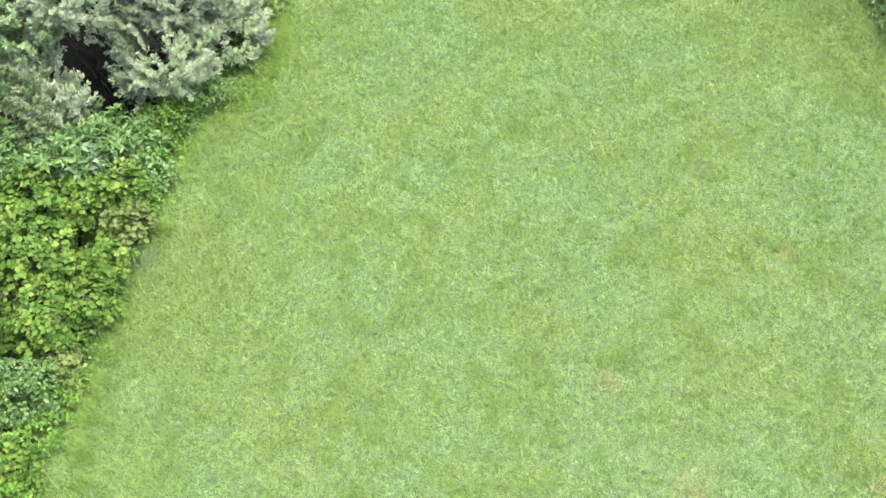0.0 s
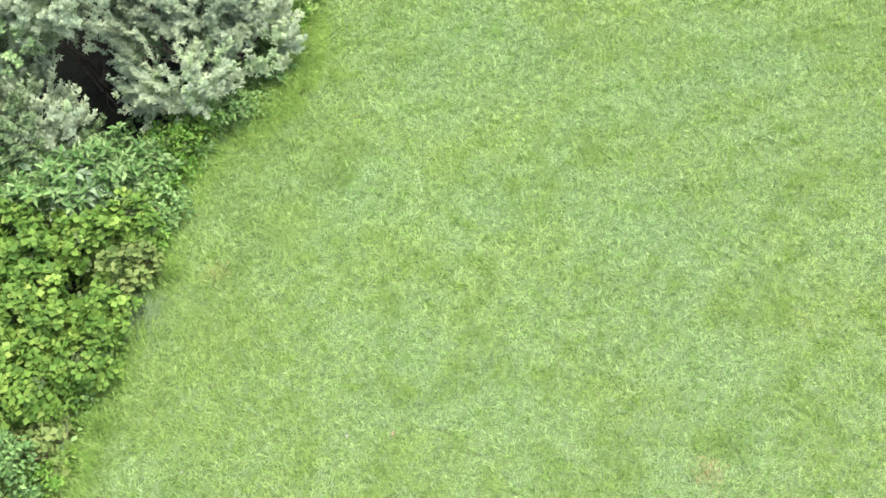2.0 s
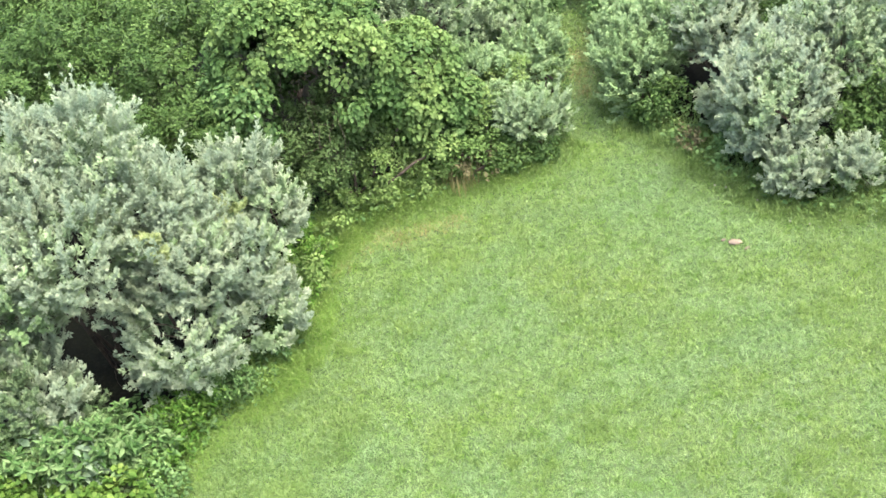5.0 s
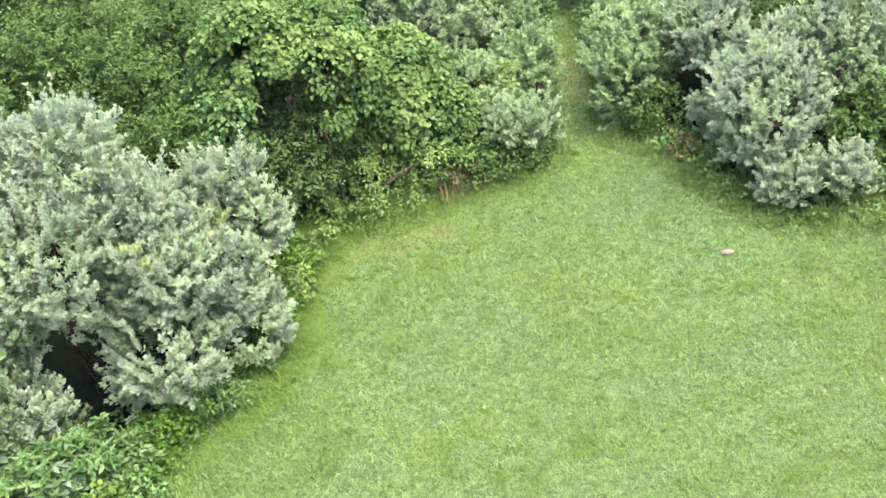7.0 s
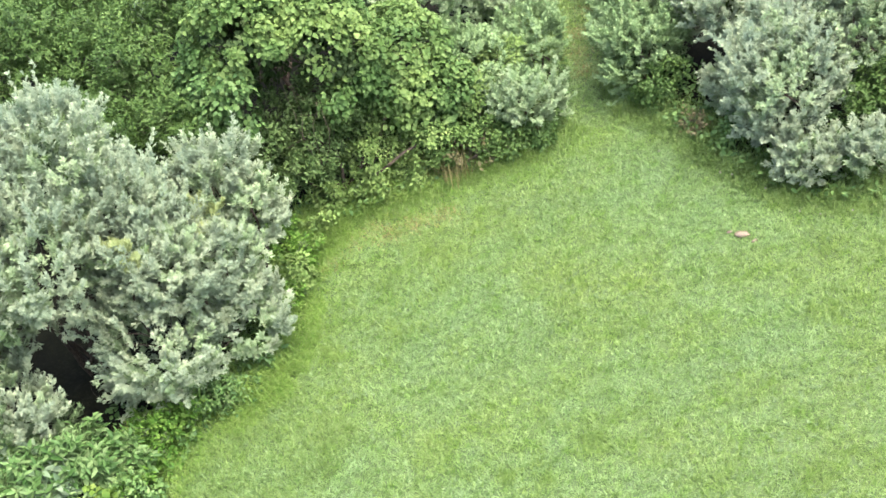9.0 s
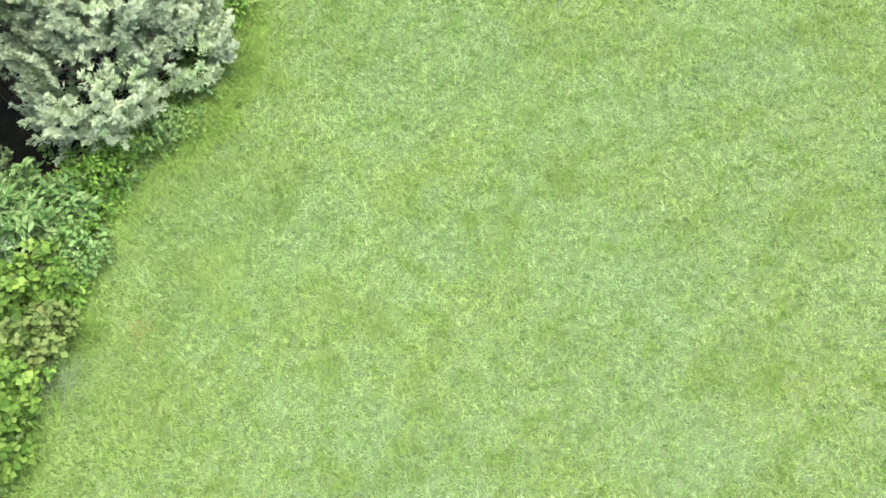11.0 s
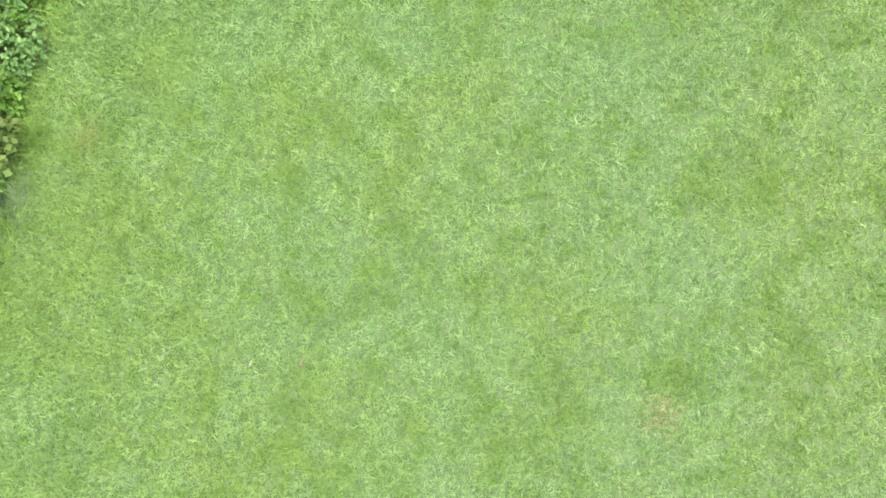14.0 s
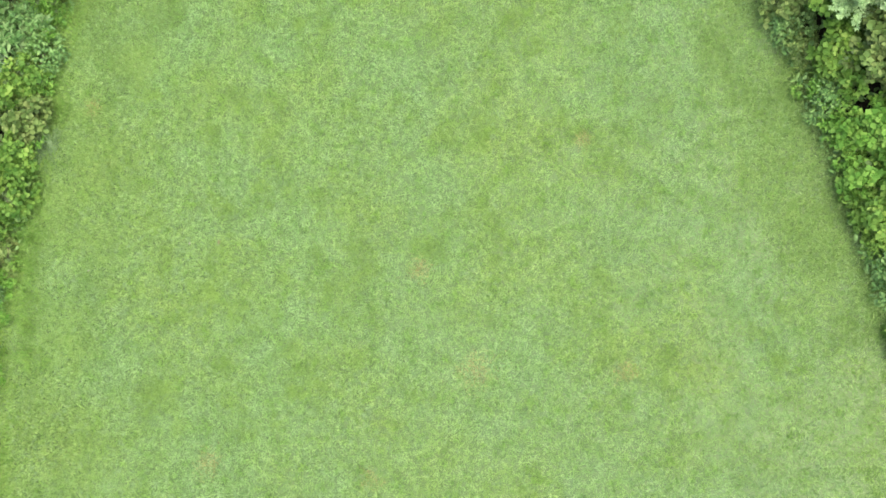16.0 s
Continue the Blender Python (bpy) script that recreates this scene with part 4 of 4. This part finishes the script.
for gx, gy in spots:
    mids = rng.normal(size=(4, 2)) * rng.uniform(0.05, 0.13)
    small.append(np.c_[np.array([gx, gy]) + mids[rng.integers(0, 4, 120)] + rng.normal(size=(120, 2)) * 0.08, np.zeros(120)])
for gx, gy in TUFTS:
    mids = rng.normal(size=(6, 2)) * rng.uniform(0.10, 0.24)
    count = int(rng.uniform(220, 520))
    small.append(np.c_[np.array([gx, gy]) + mids[rng.integers(0, 6, count)] + rng.normal(size=(count, 2)) * 0.075, np.zeros(count)])
more = rng.uniform((-5.0, 1.0), (7.8, 15.5), (4200, 2))
rank = np.array([noise.noise((x * 1.1, y * 1.1, 2.5)) + 0.5 * noise.noise((x * 4.0, y * 4.0, 6.5)) for x, y in more])
more = more[on_lawn(more) & (rank > 0.12)][:1000]
for gx, gy in more:
    small.append(np.c_[np.array([gx, gy]) + rng.normal(size=(26, 2)) * 0.10, np.zeros(26)])
small = np.concatenate(small)
v, f = blades(small, rng.uniform(0.055, 0.115, len(small)), rng.uniform(0.006, 0.011, len(small)), np.abs(rng.normal(0.6, 0.3, len(small))))
tagged(new("coarse_grass", mesh_of("coarse_grass", v, f, M_TUFT)), "scattered coarse green grass in the lawn", "grass", kind="stuff")
for gx, gy, gr in ((-3.83, 9.76, 0.20), (1.43, 5.70, 0.22), (2.03, 3.94, 0.36), (-0.06, 15.64, 0.34), (-0.5, 15.55, 0.26), (-0.95, 15.46, 0.38), (-1.45, 15.5, 0.40),
                   (-1.95, 15.9, 0.34), (-1.95, 14.95, 0.30), (2.95, 20.0, 0.25), (-2.67, 3.22, 0.26), (0.04, 2.55, 0.20), (4.38, 3.46, 0.18), (4.56, 7.26, 0.18)):
    tuft(gx, gy, gr, int(1200 * gr), 0.06, M_DRY, "brown worn patch of dry grass in the lawn", "dry_grass_patch", "worn patches")

for gx, gy, gr in ((2.85, 18.7, 0.34), (2.9, 19.4, 0.38), (3.05, 20.1, 0.36), (3.3, 20.8, 0.36)):
    tuft(gx, gy, gr, int(900 * gr), 0.06, M_DRY, "brown worn line of dry grass along the path", "dry_grass_patch", "worn patches")

tall_grass("tall_grass", "rank yellow-green grass below brambles", [(-6.9, 4.0), (-6.4, 6.2), (-5.7, 7.7), (-5.3, 8.4)], 7000, -0.15, 0.9, 0.42, M_TALL)
tuft(8.05, 7.5, 0.22, 150, 0.62, M_TUFT, "tall arching grass clump beside brambles", "grass_clump", "grass clumps")
tuft(-2.0, 15.75, 0.35, 260, 0.42, M_TALL, "tall green grass clump below dark bushes", "grass_clump", "grass clumps")
stalks(-4.68, 11.75, 0.24, 170, 0.60, "bunch of upright tan dry stalks among weeds")
stalks(0.26, 16.55, 0.30, 190, 0.60, "bunch of tan dry stalks at the bush edge")
tuft(-4.85, 9.22, 0.24, 320, 0.45, M_UNDER, "grey-green wiry grass clump beside brambles", "grass_clump", "grass clumps")


def chip(name, x, y, sx, sy, sz, turn, material, label, category):
    """A flat, uneven fragment lying in the grass."""
    bm = bmesh.new()
    bmesh.ops.create_icosphere(bm, subdivisions=2, radius=1.0)
    for v in bm.verts:
        k = 1 + 0.5 * noise.noise(v.co * 2.2 + Vector((x, y, 0)))
        v.co = Vector((v.co.x * sx * k, v.co.y * sy * k, v.co.z * sz * (0.8 + 0.4 * k)))
    me = bpy.data.meshes.new(name)
    bm.to_mesh(me)
    bm.free()
    for f in me.polygons:
        f.use_smooth = True
    me.materials.append(material)
    ob = tagged(new(name, me), label, category)
    ob.matrix_world = pose(x, y, sz * 0.6 + 0.015, 0, 0, turn)
    return ob


chip("wood_chunk", 4.15, 13.79, 0.11, 0.07, 0.018, -8, M_PALE, "pale pinkish wood chunk lying in the lawn", "wood chunk")
chip("wood_chip", 4.0, 13.89, 0.045, 0.025, 0.014, 20, M_PALE, "small pale wood chip in the lawn", "wood chip")
chip("wood_chip", 4.27, 13.60, 0.055, 0.02, 0.014, 25, M_PALE, "small pale wood chip in the lawn", "wood chip")


def fallen_leaf(x, y, length, turn, material, label):
    v, f = leaves(np.zeros((1, 3)), np.array([[1.0, 0, 0]]), np.array([[0.1, 0.2, 1.0]]), np.array([length]), np.array([length * 0.6]), True, 0.3)
    ob = tagged(new("fallen_leaf", mesh_of("fallen_leaf", v, f, material)), label, "leaf", "leaves on the lawn")
    ob.matrix_world = pose(x, y, 0.055, 8, -6, turn)


fallen_leaf(-2.41, 6.96, 0.05, 60, M_WHITE, "bleached pale leaf lying on the lawn")
fallen_leaf(-1.88, 6.85, 0.085, 80, M_RUST, "brown fallen leaf lying on the lawn")
fallen_leaf(-4.35, 6.9, 0.045, 10, M_WHITE, "bleached pale leaf lying on the lawn")


def clover_flower(x, y, r):
    """A small white flower head on a short stalk."""
    thing = tagged(new("clover_flower"), "small white clover flower in the grass", "flower", "flowers in the lawn")
    thing.location = (x, y, 0.0)
    bm = bmesh.new()
    bmesh.ops.create_icosphere(bm, subdivisions=2, radius=r)
    for v in bm.verts:
        v.co = v.co * (1 + 0.25 * noise.noise(v.co * 90)) + Vector((0, 0, 0.10))
    part("flower_head", bm, M_WHITE, thing)
    part("stalk", tube([(0, 0, 0), (0.004, 0, 0.05), (0, 0, 0.10)], 0.003, 0.002, 5), M_TUFT, thing)


for cx, cy in ((4.24, 15.17), (4.39, 15.07), (5.05, 13.95), (5.3, 13.8), (5.75, 13.75), (4.75, 14.6), (3.5, 16.0)):
    clover_flower(cx, cy, 0.013)
tall_grass("tall_grass", "lush green grass below vine thicket", LAWN_WEST[9:14], 22000, -0.15, 0.8, 0.42, M_LUSH)


def dead_brush(x, y, z, r, height, twigs, dry, label):
    """Bare crooked twigs rising from one root, with or without withered leaves."""
    thing = tagged(new("dead_brush"), label, "dead twigs", "dead brush")
    thing.location = (x, y, 0.0)
    for i in range(twigs):
        a, q = rng.random() * 6.283, r * (0.4 + 0.6 * rng.random())
        root = (0.25 * q * math.cos(a), 0.25 * q * math.sin(a), max(-0.02, z - height))
        limb(root, (q * math.cos(a), q * math.sin(a), z + height * rng.uniform(-0.1, 0.5)), 0.006, 0.003, thing, "twig", 7, 0.18)
    if dry:
        leaf_cluster((x, y, z, r, r, height * 0.5), [], "brush", M_RUST, thing, thick=0.16, name="withered_leaves")
    return thing


dead_brush(4.15, 16.45, 0.25, 0.34, 0.35, 9, True, "tangle of brown dead twigs and withered leaves")
dead_brush(4.45, 19.3, 0.95, 0.32, 0.5, 7, True, "reddish brown dying shoots among grey-green shrubs")
dead_brush(-1.72, 16.45, 1.95, 0.40, 1.1, 12, False, "bare pale twigs in a dark gap of the thicket")
dead_brush(0.5, 16.55, 0.45, 0.40, 0.5, 14, True, "tan dead stalks and withered leaves at the bush edge")
tall_grass("tall_grass", "long yellow-green grass between olive shrub and thicket", LAWN_WEST[7:12], 16000, -0.40, 0.5, 0.34, M_LUSH)
dead_brush(-5.15, 13.1, 0.5, 0.35, 0.6, 7, False, "bare brown twigs in a dark shrub hollow")
dead_brush(-5.85, 7.35, 0.42, 0.36, 0.35, 12, False, "pale dry bramble stems among green leaves")
dead_brush(-5.15, 9.15, 0.35, 0.30, 0.30, 8, True, "withered brown stems among brambles")
for gx, gy in ((-2.3, 14.75), (-2.32, 15.2), (-2.15, 15.6), (-1.6, 15.95), (-1.05, 16.1), (-0.45, 16.25)):
    tuft(gx, gy, 0.26, 170, 0.42, M_LUSH, "long green grass clump below the thicket", "grass_clump", "grass clumps")
for gx, gy in ((3.25, 17.3), (3.65, 16.7), (4.1, 15.9), (4.55, 15.15), (5.05, 14.4), (5.75, 14.1), (6.5, 13.85), (7.1, 13.2)):
    tuft(gx, gy, 0.24, 150, 0.36, M_TALL, "long green grass clump along the shrubs", "grass_clump", "grass clumps")
for gx, gy in ((-4.45, 9.9), (-4.85, 9.0), (-5.12, 8.3), (-5.3, 7.75), (-5.42, 7.2), (-5.5, 6.7), (-5.6, 6.2), (-5.65, 5.7)):
    tuft(gx, gy, 0.24, 150, 0.36, M_LUSH, "rank green grass clump beside brambles", "grass_clump", "grass clumps")
